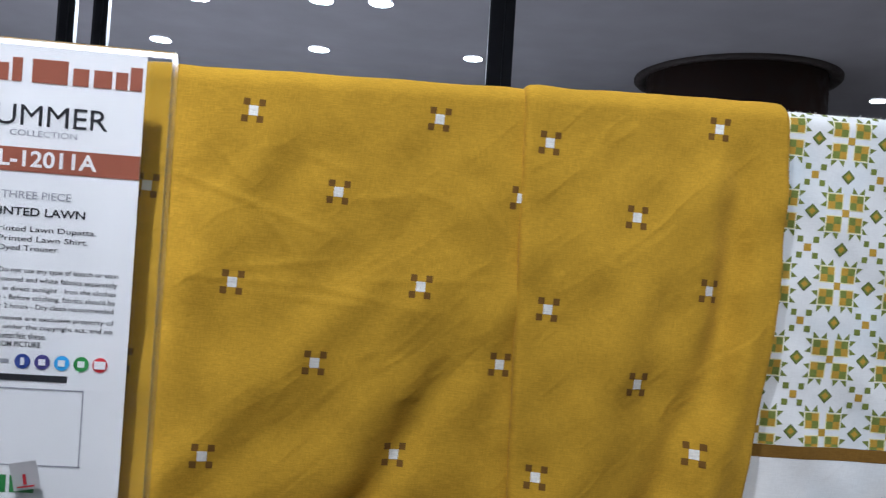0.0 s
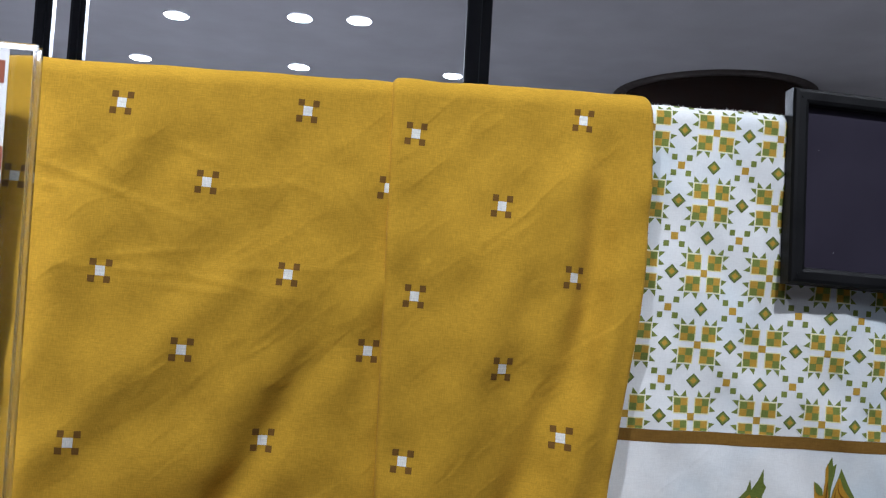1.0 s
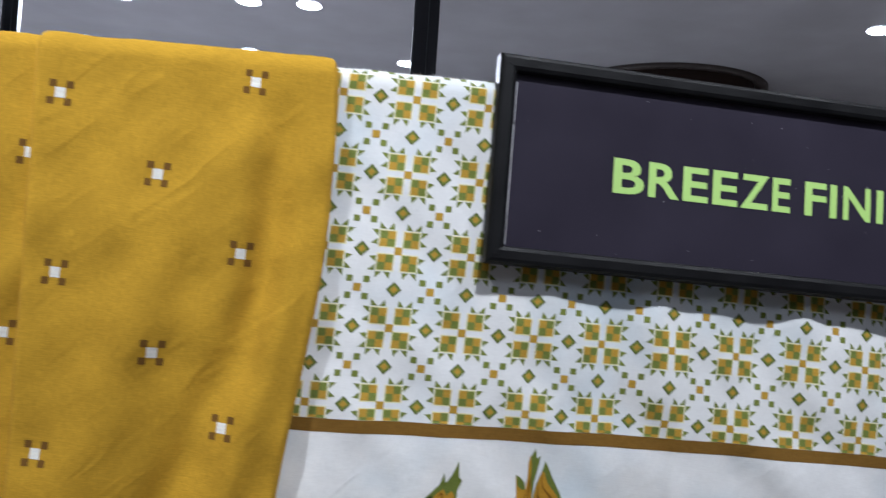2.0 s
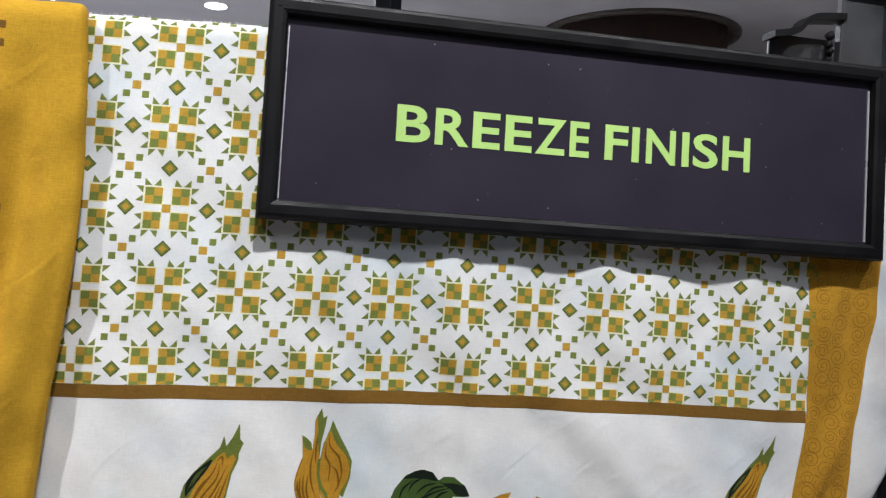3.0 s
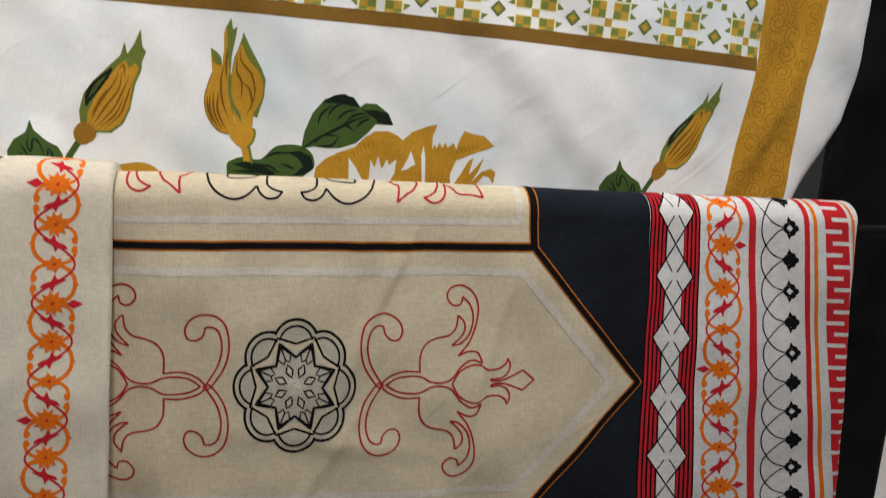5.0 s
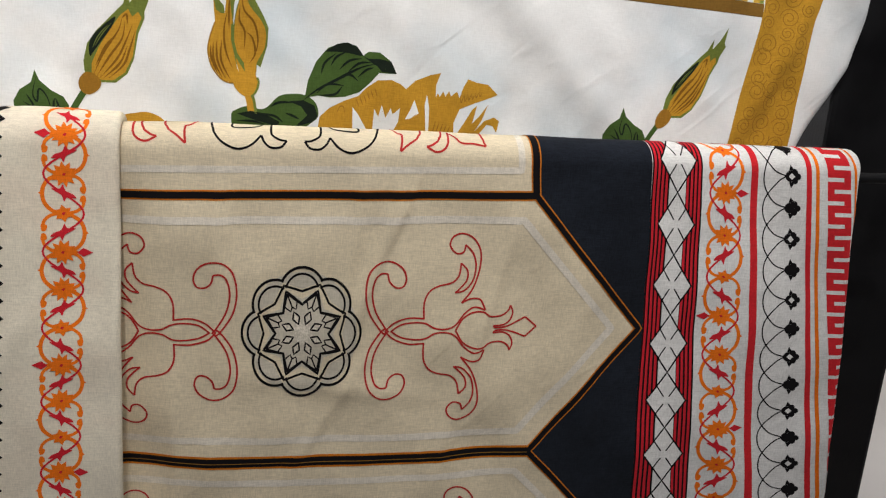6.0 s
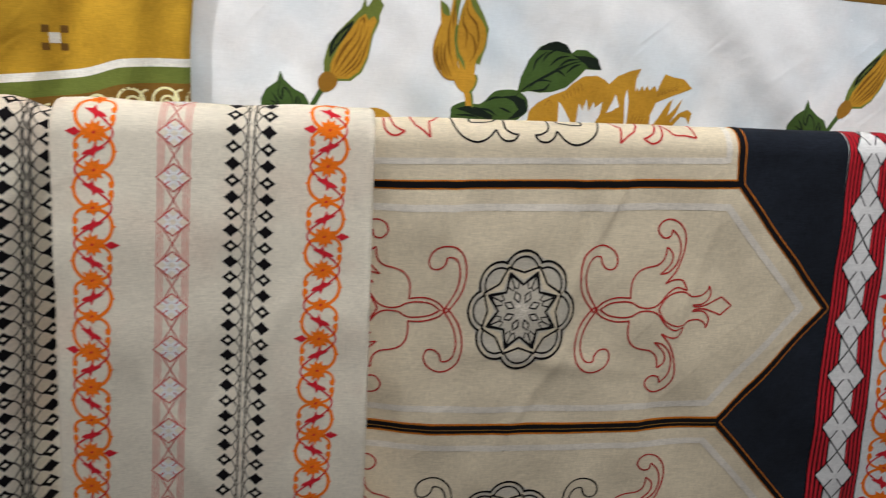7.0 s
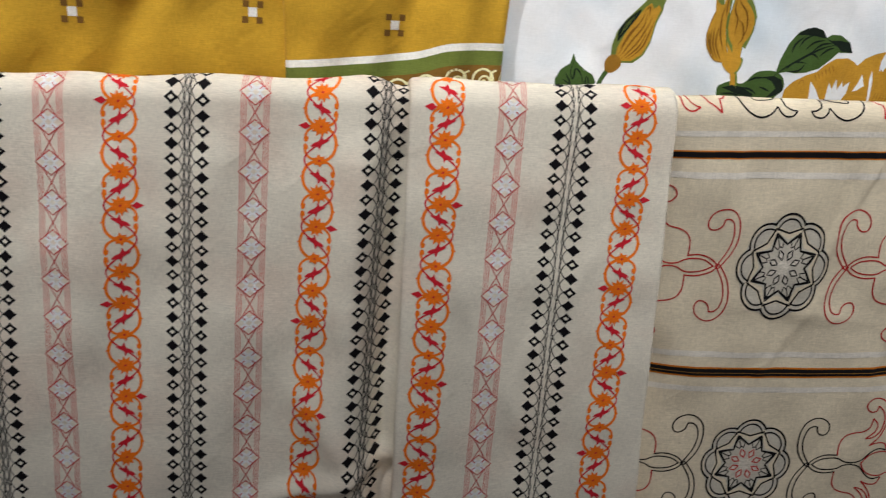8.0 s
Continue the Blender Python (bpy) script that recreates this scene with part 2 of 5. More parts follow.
def drape(front, rail, slope, radius, relief, left=None, right=None, roll=0.006, hang=None, least=0.15):
    """The surface of a cloth that hangs over a rail: (x, v) to a place; v is the height on the front and runs on over the rail."""
    def surface(x, v, lift=0.0):
        x, v = np.asarray(x, float), np.asarray(v, float)
        top = rail + slope * x
        over = np.clip((v - top) / radius, 0, math.pi)
        rest = np.maximum(v - top - math.pi * radius, 0)
        fade = np.clip((top + 0.004 - v) / 0.035, least, 1)
        out = relief(x, v) * fade + lift
        back = np.zeros_like(x)
        px = x
        if right is not None:
            edge = right(v)
            a = np.clip((x - edge) / roll, 0, math.pi)
            px = np.where(x > edge, edge + (roll + lift) * np.sin(a) - np.maximum(x - edge - math.pi * roll, 0), px)
            back = np.where(x > edge, roll * (1 - np.cos(a)), back)
            out = np.where(x > edge, out - lift + lift * np.cos(a), out)
        if left is not None:
            edge = left(v)
            a = np.clip((edge - x) / roll, 0, math.pi)
            px = np.where(x < edge, edge - (roll + lift) * np.sin(a) + np.maximum(edge - x - math.pi * roll, 0), px)
            back = np.where(x < edge, roll * (1 - np.cos(a)), back)
            out = np.where(x < edge, out - lift + lift * np.cos(a), out)
        lean = hang(px, v) if hang is not None else 0.0
        y = front + radius - (radius + out) * np.cos(over) + back * np.cos(over) + lean
        z = np.where(v < top, v, top + (radius + out) * np.sin(over) - rest - back * np.sin(over))
        return np.stack([px, y, z], axis=-1)
    return surface


def sheet(name, surface, x0, x1, v0, v1, step, material, parent, label=""):
    nx, nv = int((x1 - x0) / step) + 1, int((v1 - v0) / step) + 1
    x, v = np.meshgrid(np.linspace(x0, x1, nx), np.linspace(v0, v1, nv))
    points = surface(x.ravel(), v.ravel())
    i = np.arange(nv - 1)[:, None] * nx + np.arange(nx - 1)[None, :]
    faces = np.stack([i, i + 1, i + nx + 1, i + nx], axis=-1).reshape(-1, 4)
    return mesh_part(name, points.tolist(), faces.tolist(), material, parent, label)


class Print:
    """Printed shapes that follow a cloth's surface: fills and strokes in cloth coordinates (x, v), one mesh to each colour."""

    def __init__(self, surface, place=None, keep=None, grain=0.0015):
        self.surface, self.place, self.keep, self.grain, self.ink = surface, place, keep, grain, {}

    def store(self, colour, layer, points, faces):
        uv, polys = self.ink.setdefault((colour, layer), ([], []))
        base = len(uv)
        uv.extend(points)
        polys.extend([tuple(base + i for i in f) for f in faces])

    def fill(self, points, colour, layer=1):
        points = [(float(x), float(v)) for x, v in points]
        span = max(max(p[i] for p in points) - min(p[i] for p in points) for i in (0, 1))
        if len(points) <= 4 and span < 0.0024:
            return self.store(colour, layer, points, [tuple(range(len(points)))])
        from mathutils.geometry import tessellate_polygon
        todo = [tuple(t) for t in tessellate_polygon([[Vector((x, v, 0)) for x, v in points]])]
        done, middle = [], {}
        while todo:
            t = todo.pop()
            sides = [(math.dist(points[t[k]], points[t[(k + 1) % 3]]), k) for k in range(3)]
            size, k = max(sides)
            if size < self.grain * 1.6:
                done.append(t)
                continue
            a, b, c = t[k], t[(k + 1) % 3], t[(k + 2) % 3]
            key = (min(a, b), max(a, b))
            if key not in middle:
                middle[key] = len(points)
                points.append(((points[a][0] + points[b][0]) / 2, (points[a][1] + points[b][1]) / 2))
            m = middle[key]
            todo += [(a, m, c), (m, b, c)]
        self.store(colour, layer, points, done)

    def stroke(self, points, width, colour, layer=1, closed=False, taper=False):
        pts = [Vector((float(x), float(v))) for x, v in points]
        if closed:
            pts.append(pts[0])
        line = []
        for a, b in zip(pts, pts[1:]):
            n = max(1, int((b - a).length / self.grain))
            line += [a.lerp(b, k / n) for k in range(n)]
        line.append(pts[-1])
        rim, n = [], len(line)
        for k, p in enumerate(line):
            if closed:
                way = line[(k + 1) % (n - 1)] - line[(k - 1) % (n - 1)]
            else:
                way = line[min(k + 1, n - 1)] - line[max(k - 1, 0)]
            way = way.normalized() if way.length > 1e-9 else Vector((1, 0))
            w = width / 2 * (max(0.12, math.sin(math.pi * k / (n - 1))) if taper and n > 1 else 1.0)
            rim += [(p.x - way.y * w, p.y + way.x * w), (p.x + way.y * w, p.y - way.x * w)]
        self.store(colour, layer, rim, [(2 * k, 2 * k + 1, 2 * k + 3, 2 * k + 2) for k in range(n - 1)])

    def rect(self, x0, v0, x1, v1, colour, layer=1):
        nx, nv = max(1, math.ceil((x1 - x0) / self.grain)), max(1, math.ceil((v1 - v0) / self.grain))
        pts = [(x0 + (x1 - x0) * i / nx, v0 + (v1 - v0) * j / nv) for j in range(nv + 1) for i in range(nx + 1)]
        self.store(colour, layer, pts, [(j * (nx + 1) + i, j * (nx + 1) + i + 1, (j + 1) * (nx + 1) + i + 1, (j + 1) * (nx + 1) + i)
                                        for j in range(nv) for i in range(nx)])

    def lay(self, name, parent, label="", kind=""):
        """Turn what was drawn into ONE mesh part with a material to each ink."""
        points, faces, inks, which = [], [], [], []
        for (colour, layer), (uv, polys) in self.ink.items():
            uv = np.array(uv, float)
            if self.place is not None:
                uv = np.stack(self.place(uv[:, 0], uv[:, 1]), axis=-1)
            if self.keep is not None:
                uv = self.keep(uv)
            base = len(points)
            points += self.surface(uv[:, 0], uv[:, 1], 0.00008 + 0.00005 * layer).tolist()
            faces += [tuple(base + i for i in f) for f in polys]
            if colour not in inks:
                inks.append(colour)
            which += [inks.index(colour)] * len(polys)
        self.ink = {}
        if not faces:
            return None
        ob = mesh_part(name, points, faces, inks[0], parent, label)
        for colour in inks[1:]:
            ob.data.materials.append(M[colour])
        ob.data.polygons.foreach_set("material_index", which)
        return tagged(ob, kind=kind)


def smooth_line(points, closed=False, steps=6):
    """A Catmull-Rom curve through the points."""
    p = [Vector(q) for q in points]
    n = len(p)
    out = []
    for i in range(n if closed else n - 1):
        if closed:
            a, b, c, d = p[i - 1], p[i], p[(i + 1) % n], p[(i + 2) % n]
        else:
            a, b, c, d = p[max(i - 1, 0)], p[i], p[i + 1], p[min(i + 2, n - 1)]
        for k in range(steps):
            t = k / steps
            out.append(0.5 * (2 * b + (c - a) * t + (2 * a - 5 * b + 4 * c - d) * t * t + (3 * b - a - 3 * c + d) * t ** 3))
    if not closed:
        out.append(p[-1])
    return [(q.x, q.y) for q in out]


def arc(cx, cv, radius, start, end, steps=14, squash=1.0):
    return [(cx + radius * math.cos(radians(start + (end - start) * k / steps)),
             cv + squash * radius * math.sin(radians(start + (end - start) * k / steps))) for k in range(steps + 1)]


def moved(points, dx, dv, turn=0.0, size=1.0, flip=1):
    c, s = math.cos(radians(turn)), math.sin(radians(turn))
    return [(dx + size * (c * flip * x - s * v), dv + size * (s * flip * x + c * v)) for x, v in points]


# ---------------------------------------------------------------- the room
W0, W1, D0, D1, TALL = -7.0, 9.0, -5.0, 15.0, 3.92


def room():
    part("floor", block((W0, D0, -0.2), (W1, D1, 0.0)), "floor")
    tagged(bpy.data.objects["floor"], "grey polished shop floor", "floor", kind="structure")
    for name, lo, hi in (("wall_north", (W0, D1, 0), (W1, D1 + 0.2, TALL)), ("wall_south", (W0, D0 - 0.2, 0), (W1, D0, TALL)),
                         ("wall_west", (W0 - 0.2, D0, 0), (W0, D1, TALL)), ("wall_east", (W1, D0, 0), (W1 + 0.2, D1, TALL))):
        tagged(part(name, block(lo, hi), "wall"), "dark painted shop wall", "wall", kind="structure")
    tagged(part("ceiling", block((W0, D0, TALL), (W1, D1, TALL + 0.2)), "ceiling"), "dark grey painted shop ceiling", "ceiling", kind="structure")
    column = thing("round_column", "wide round brown column with a dark ring at the ceiling", "column", place=(4.18, 8.98, 0), level=False)
    bm = bmesh.new()
    n = 72
    low = [bm.verts.new((1.00 * math.cos(6.28318 * k / n), 1.00 * math.sin(6.28318 * k / n), 0)) for k in range(n)]
    high = [bm.verts.new((v.co.x, v.co.y, TALL)) for v in low]
    for k in range(n):
        bm.faces.new((low[k], low[(k + 1) % n], high[(k + 1) % n], high[k]))
    part("shaft", bm, "wood", column, smooth=True)
    bm = bmesh.new()
    rings = []
    for r, z in ((1.005, TALL - 0.004), (1.06, TALL - 0.045), (1.13, TALL - 0.05), (1.15, TALL - 0.03), (1.15, TALL)):
        rings.append([bm.verts.new((r * math.cos(6.28318 * k / n), r * math.sin(6.28318 * k / n), z)) for k in range(n)])
    for a, b in zip(rings, rings[1:]):
        for k in range(n):
            bm.faces.new((a[k], a[(k + 1) % n], b[(k + 1) % n], b[k]))
    part("collar", bm, "dark_trim", column, smooth=True)


def downlight(x, y, radius):
    ob = thing("ceiling_downlight", "lit round recessed downlight in the dark ceiling", "ceiling light", "ceiling downlights", place=(x, y, TALL), level=False)
    bm = bmesh.new()
    bmesh.ops.create_cone(bm, cap_ends=True, segments=32, radius1=radius, radius2=radius * 0.9, depth=0.02)
    bm.transform(Matrix.Translation((0, 0, -0.012)))
    part("lens", bm, "light", ob)
    bm = bmesh.new()
    bmesh.ops.create_cone(bm, cap_ends=False, segments=32, radius1=radius * 1.12, radius2=radius * 1.02, depth=0.016)
    bm.transform(Matrix.Translation((0, 0, -0.009)))
    part("trim_ring", bm, "trim_white", ob)


def mullion(x, y, width):
    ob = thing("partition_post", "black painted steel post reaching to the ceiling", "post", "partition posts", place=(x, y, 0), level=False)
    part("post", block((-width * 0.5, -0.03, 0), (width * 0.06, 0.05, TALL), 0.004), "post_paint", ob)
    part("flange", block((width * 0.10, -0.02, 0), (width * 0.5, 0.05, TALL), 0.004), "post_paint", ob)
    part("groove_strip", block((width * 0.065, -0.024, 0), (width * 0.095, 0.04, TALL)), "steel_light", ob, "worn grey strip in the groove")
    # highlight along the post's left edge, put in as a lighter strip
    part("edge_strip", block((-width * 0.5 - 0.005, -0.034, 0), (-width * 0.5 + 0.010, -0.0305, TALL)), "steel_light", ob, "light grey edge strip")


room()
for x, y, r in ((-2.46, 9.42, 0.110), (-0.66, 9.23, 0.110), (1.09, 9.04, 0.100), (0.00, 7.40, 0.105), (-0.55, 7.48, 0.105), (-1.72, 7.74, 0.105),
                (4.95, 6.28, 0.105), (6.62, 8.12, 0.10), (6.20, 9.30, 0.10)):
    downlight(x, y, r)
mullion(0.915, 6.0, 0.19)
mullion(-2.235, 6.0, 0.11)
mullion(-2.00, 6.0, 0.095)


# ---------------------------------------------------------------- the rack
def clothes_rack():
    rack = thing("display_rack", "black steel display rack with two cloth rails", "display rack", place=(0.3, 0.47, 0))
    inv = Matrix.Translation((-0.3, -0.47, 0))

    plumb = LEVEL.inverted()

    def piece(name, bm, label="", paint="steel"):
        if name in ("upright", "foot"):
            bm.transform(plumb)
        bm.transform(inv)
        return part(name, bm, paint, rack, label)
    piece("rail", tube((-0.60, 0.4665, 1.533), (0.655, 0.4665, 1.5977), 0.006))
    piece("rail", tube((-0.60, 0.4195, 1.2800), (0.70, 0.4195, 1.3180), 0.003))
    piece("upright", block((0.668, 0.462, 0.0), (0.745, 0.525, 2.3), 0.003))
    piece("upright", block((-0.66, 0.462, 0.0), (-0.60, 0.525, 1.75), 0.003))
    piece("foot", block((0.64, 0.10, 0.0), (0.77, 0.85, 0.03), 0.004))
    piece("foot", block((-0.69, 0.10, 0.0), (-0.57, 0.85, 0.03), 0.004))
    piece("side_plate", block((0.626, 0.474, 1.601), (0.672, 0.480, 1.668), 0.001), paint="plate_paint")
    piece("plate_lip", block((0.624, 0.466, 1.6685), (0.672, 0.482, 1.6725), 0.001))
    bm = bmesh.new()
    path = smooth_line([(0.580, 1.632), (0.596, 1.636), (0.606, 1.645), (0.628, 1.648)], steps=5)
    rows = [[bm.verts.new((x, y, z + dz)) for y, dz in ((0.472, 0), (0.486, 0), (0.486, 0.0040), (0.472, 0.0040))] for x, z in path]
    for a, b in zip(rows, rows[1:]):
        for k in range(4):
            bm.faces.new((a[k], b[k], b[(k + 1) % 4], a[(k + 1) % 4]))
    bm.faces.new(rows[0]), bm.faces.new(rows[-1][::-1])
    piece("hook", bm, "bent black steel hook strip")
    piece("hook_plate", block((0.584, 0.484, 1.600), (0.6255, 0.487, 1.6375), 0.0008), paint="plate_paint")
    for x, z, r in ((0.6200, 1.6375, 0.0030), (0.6195, 1.6325, 0.0027), (0.6202, 1.6275, 0.0028), (0.6196, 1.6225, 0.0024)):
        bm = bmesh.new()
        bmesh.ops.create_icosphere(bm, subdivisions=2, radius=r)
        for v in bm.verts:
            v.co *= 1 + 0.42 * noise.noise(v.co * 520 + Vector((x, z, 0)) * 900)
            v.co += Vector((x, 0.476, z))
        bead = piece("weld_bead", bm, "lumpy black weld")
        bead.data.polygons.foreach_set("use_smooth", [True] * len(bead.data.polygons))
    for x, z in ((0.6560, 1.6600), (0.6600, 1.6180), (0.6480, 1.6140)):
        piece("rivet", tube((x, 0.4725, z), (x, 0.4745, z), 0.0012, 10), paint="plate_paint")


clothes_rack()


# ---------------------------------------------------------------- mustard cloth
def yellow_cloth():
    cloth_ob = thing("mustard_cloth", "mustard yellow cotton lawn with small woven squares, folded over the rail", "cloth", "hanging cloths", place=(0, 0, 0))
    fine = waves(3, 9, 14, 40, 0.0016)
    tiny = waves(7, 8, 60, 130, 0.0005)

    def back_relief(x, v):
        h = fine(x, v) + tiny(x, v) * 0.2
        h = h + crease(x, v, 0.020, 1.450, -0.10, 1.32, 0.016, 0.0045) + crease(x, v, -0.030, 1.47, -0.13, 1.36, 0.012, 0.005)
        h = h + crease(x, v, 0.052, 1.45, 0.018, 1.28, 0.016, -0.003) + crease(x, v, 0.030, 1.51, -0.04, 1.42, 0.014, 0.0032) + crease(x, v, 0.046, 1.475, 0.030, 1.40, 0.008, 0.0016)
        h = h + crease(x, v, 0.010, 1.42, -0.05, 1.30, 0.010, -0.006) + crease(x, v, -0.075, 1.57, -0.115, 1.49, 0.012, 0.003)
        for k in range(9):
            x0, v0 = -0.20 + 0.027 * k, 1.525 + 0.016 * math.sin(2.7 * k)
            h = h + crease(x, v, x0, v0, x0 + 0.022, v0 - 0.010 + 0.014 * math.sin(1.3 * k), 0.0020, 0.0005)
        for k in range(5):
            x0, v0 = -0.125 + 0.024 * k, 1.470 + 0.007 * math.sin(2.1 * k)
            h = h + crease(x, v, x0, v0, x0 + 0.050, v0 + 0.008 * math.sin(1.7 * k), 0.0017, 0.0005)
        h = h + crease(x, v, -0.15, 1.518, 0.02, 1.502, 0.012, -0.0016) + crease(x, v, -0.16, 1.53, -0.06, 1.50, 0.0016, 0.0006) + crease(x, v, -0.01, 1.583, -0.018, 1.571, 0.002, 0.0012)
        return h

    def front_relief(x, v):
        h = fine(x + 1, v) + tiny(x + 1, v) * 0.2
        h = h + crease(x, v, 0.120, 1.50, 0.070, 1.31, 0.018, 0.0085) + crease(x, v, 0.168, 1.55, 0.164, 1.43, 0.010, -0.0085)
        h = h + crease(x, v, 0.150, 1.54, 0.152, 1.47, 0.012, 0.004) + crease(x, v, 0.178, 1.47, 0.145, 1.29, 0.010, 0.0085)
        h = h + crease(x, v, 0.080, 1.55, 0.10, 1.46, 0.02, 0.003) + crease(x, v, 0.150, 1.43, 0.105, 1.28, 0.010, -0.006)
        return h
    under = drape(0.4475, 1.5755, 0.050, 0.011, back_relief, least=0.35)
    over = drape(0.4440, 1.5760, 0.050, 0.0122, front_relief, least=0.35, left=lambda v: 0.0480 + 0.048 * (1.58 - v),
                 right=lambda v: 0.1855 + 0.0020 * np.clip((v - 1.53) / 0.05, 0, 1) + 0.0065 * np.sin((1.60 - v) * 17.5), roll=0.0040)
    sheet("under_fold", under, -0.36, 0.075, 1.20, 1.66, 0.0016, "mustard", cloth_ob)
    sheet("over_fold", over, 0.040, 0.200, 1.20, 1.66, 0.0016, "mustard", cloth_ob)

    def motif(ink, x, v, lean=0.06):
        for i in (-1, 1):
            for j in (-1, 1):
                a, b = x + i * 0.0040 + lean * j * 0.004, v + j * 0.0044
                ink.fill([(a - 0.0017, b - 0.0018), (a + 0.0017, b - 0.0018), (a + 0.0017, b + 0.0018), (a - 0.0017, b + 0.0018)], "mark_brown")
        ink.fill([(x - 0.0024, v - 0.0026), (x + 0.0024, v - 0.0026), (x + 0.0024, v + 0.0026), (x - 0.0024, v + 0.0026)], "mark_white", 2)
    ink = Print(under)
    for row in range(-3, 2):
        for col in range(-3, 3):
            for half in (0, 1):
                x = -0.0978 + 0.0968 * col + 0.0480 * half
                v = 1.5577 + 0.0894 * row - 0.0408 * half + 0.073 * (x + 0.0978)
                x = x - 0.22 * (1.5577 - v) ** 2
                v = v + 0.15 * max(0.0, 1.37 - v)
                if x < 0.058 and 1.25 < v < 1.580:
                    motif(ink, x, v)
                    ink.lay("woven_motif", cloth_ob)
    ink = Print(over)
    for row in range(-4, 2):
        for x, v in ((0.0585, 1.5583), (0.1515, 1.5765), (0.1092, 1.5235)):
            v = v + 0.0884 * row
            v = v + 0.15 * max(0.0, 1.37 - v)
            x = x - 0.0105 * row - 0.003 * row * row if x < 0.14 else x - 0.003 * row - 0.001 * row * row
            if 1.341 < v < 1.590:
                motif(ink, x, v)
                ink.lay("woven_motif", cloth_ob)
    # border at the foot of the upper fold
    def edge(x):
        return 1.3262 + 0.11 * (x - 0.050) + 0.0065 / (1 + np.exp(-(x - 0.142) / 0.006)) - 0.10 * np.maximum(x - 0.150, 0)
    xs = np.linspace(0.046, 0.192, 60)
    for lo, hi, colour in ((-0.0042, 0.0, "mark_white"), (-0.0125, -0.0042, "green"), (-0.060, -0.0125, "band")):
        for k in range(len(xs) - 1):
            steps = max(1, int((hi - lo) / 0.003))
            for s in range(steps):
                a, b = lo + (hi - lo) * s / steps, lo + (hi - lo) * (s + 1) / steps
                ink.fill([(xs[k], edge(xs[k]) + a), (xs[k + 1], edge(xs[k + 1]) + a), (xs[k + 1], edge(xs[k + 1]) + b), (xs[k], edge(xs[k]) + b)], colour)
    for k in range(9):
        cx = 0.056 + 0.0165 * k
        cv = float(edge(cx)) - 0.021
        ink.stroke(arc(cx, cv, 0.0062, -60, 250), 0.0013, "lemon", 2)
        ink.stroke(arc(cx + 0.001, cv - 0.001, 0.0032, 0, 300), 0.0012, "lemon", 2)
        ink.stroke(arc(cx + 0.008, cv + 0.002, 0.0035, 90, 330), 0.0012, "lemon", 2)
        ink.fill(arc(cx + 0.0005, cv - 0.001, 0.0013, 0, 330, 8), "lemon", 2)
    ink.lay("border_print", cloth_ob, kind="stuff")


yellow_cloth()


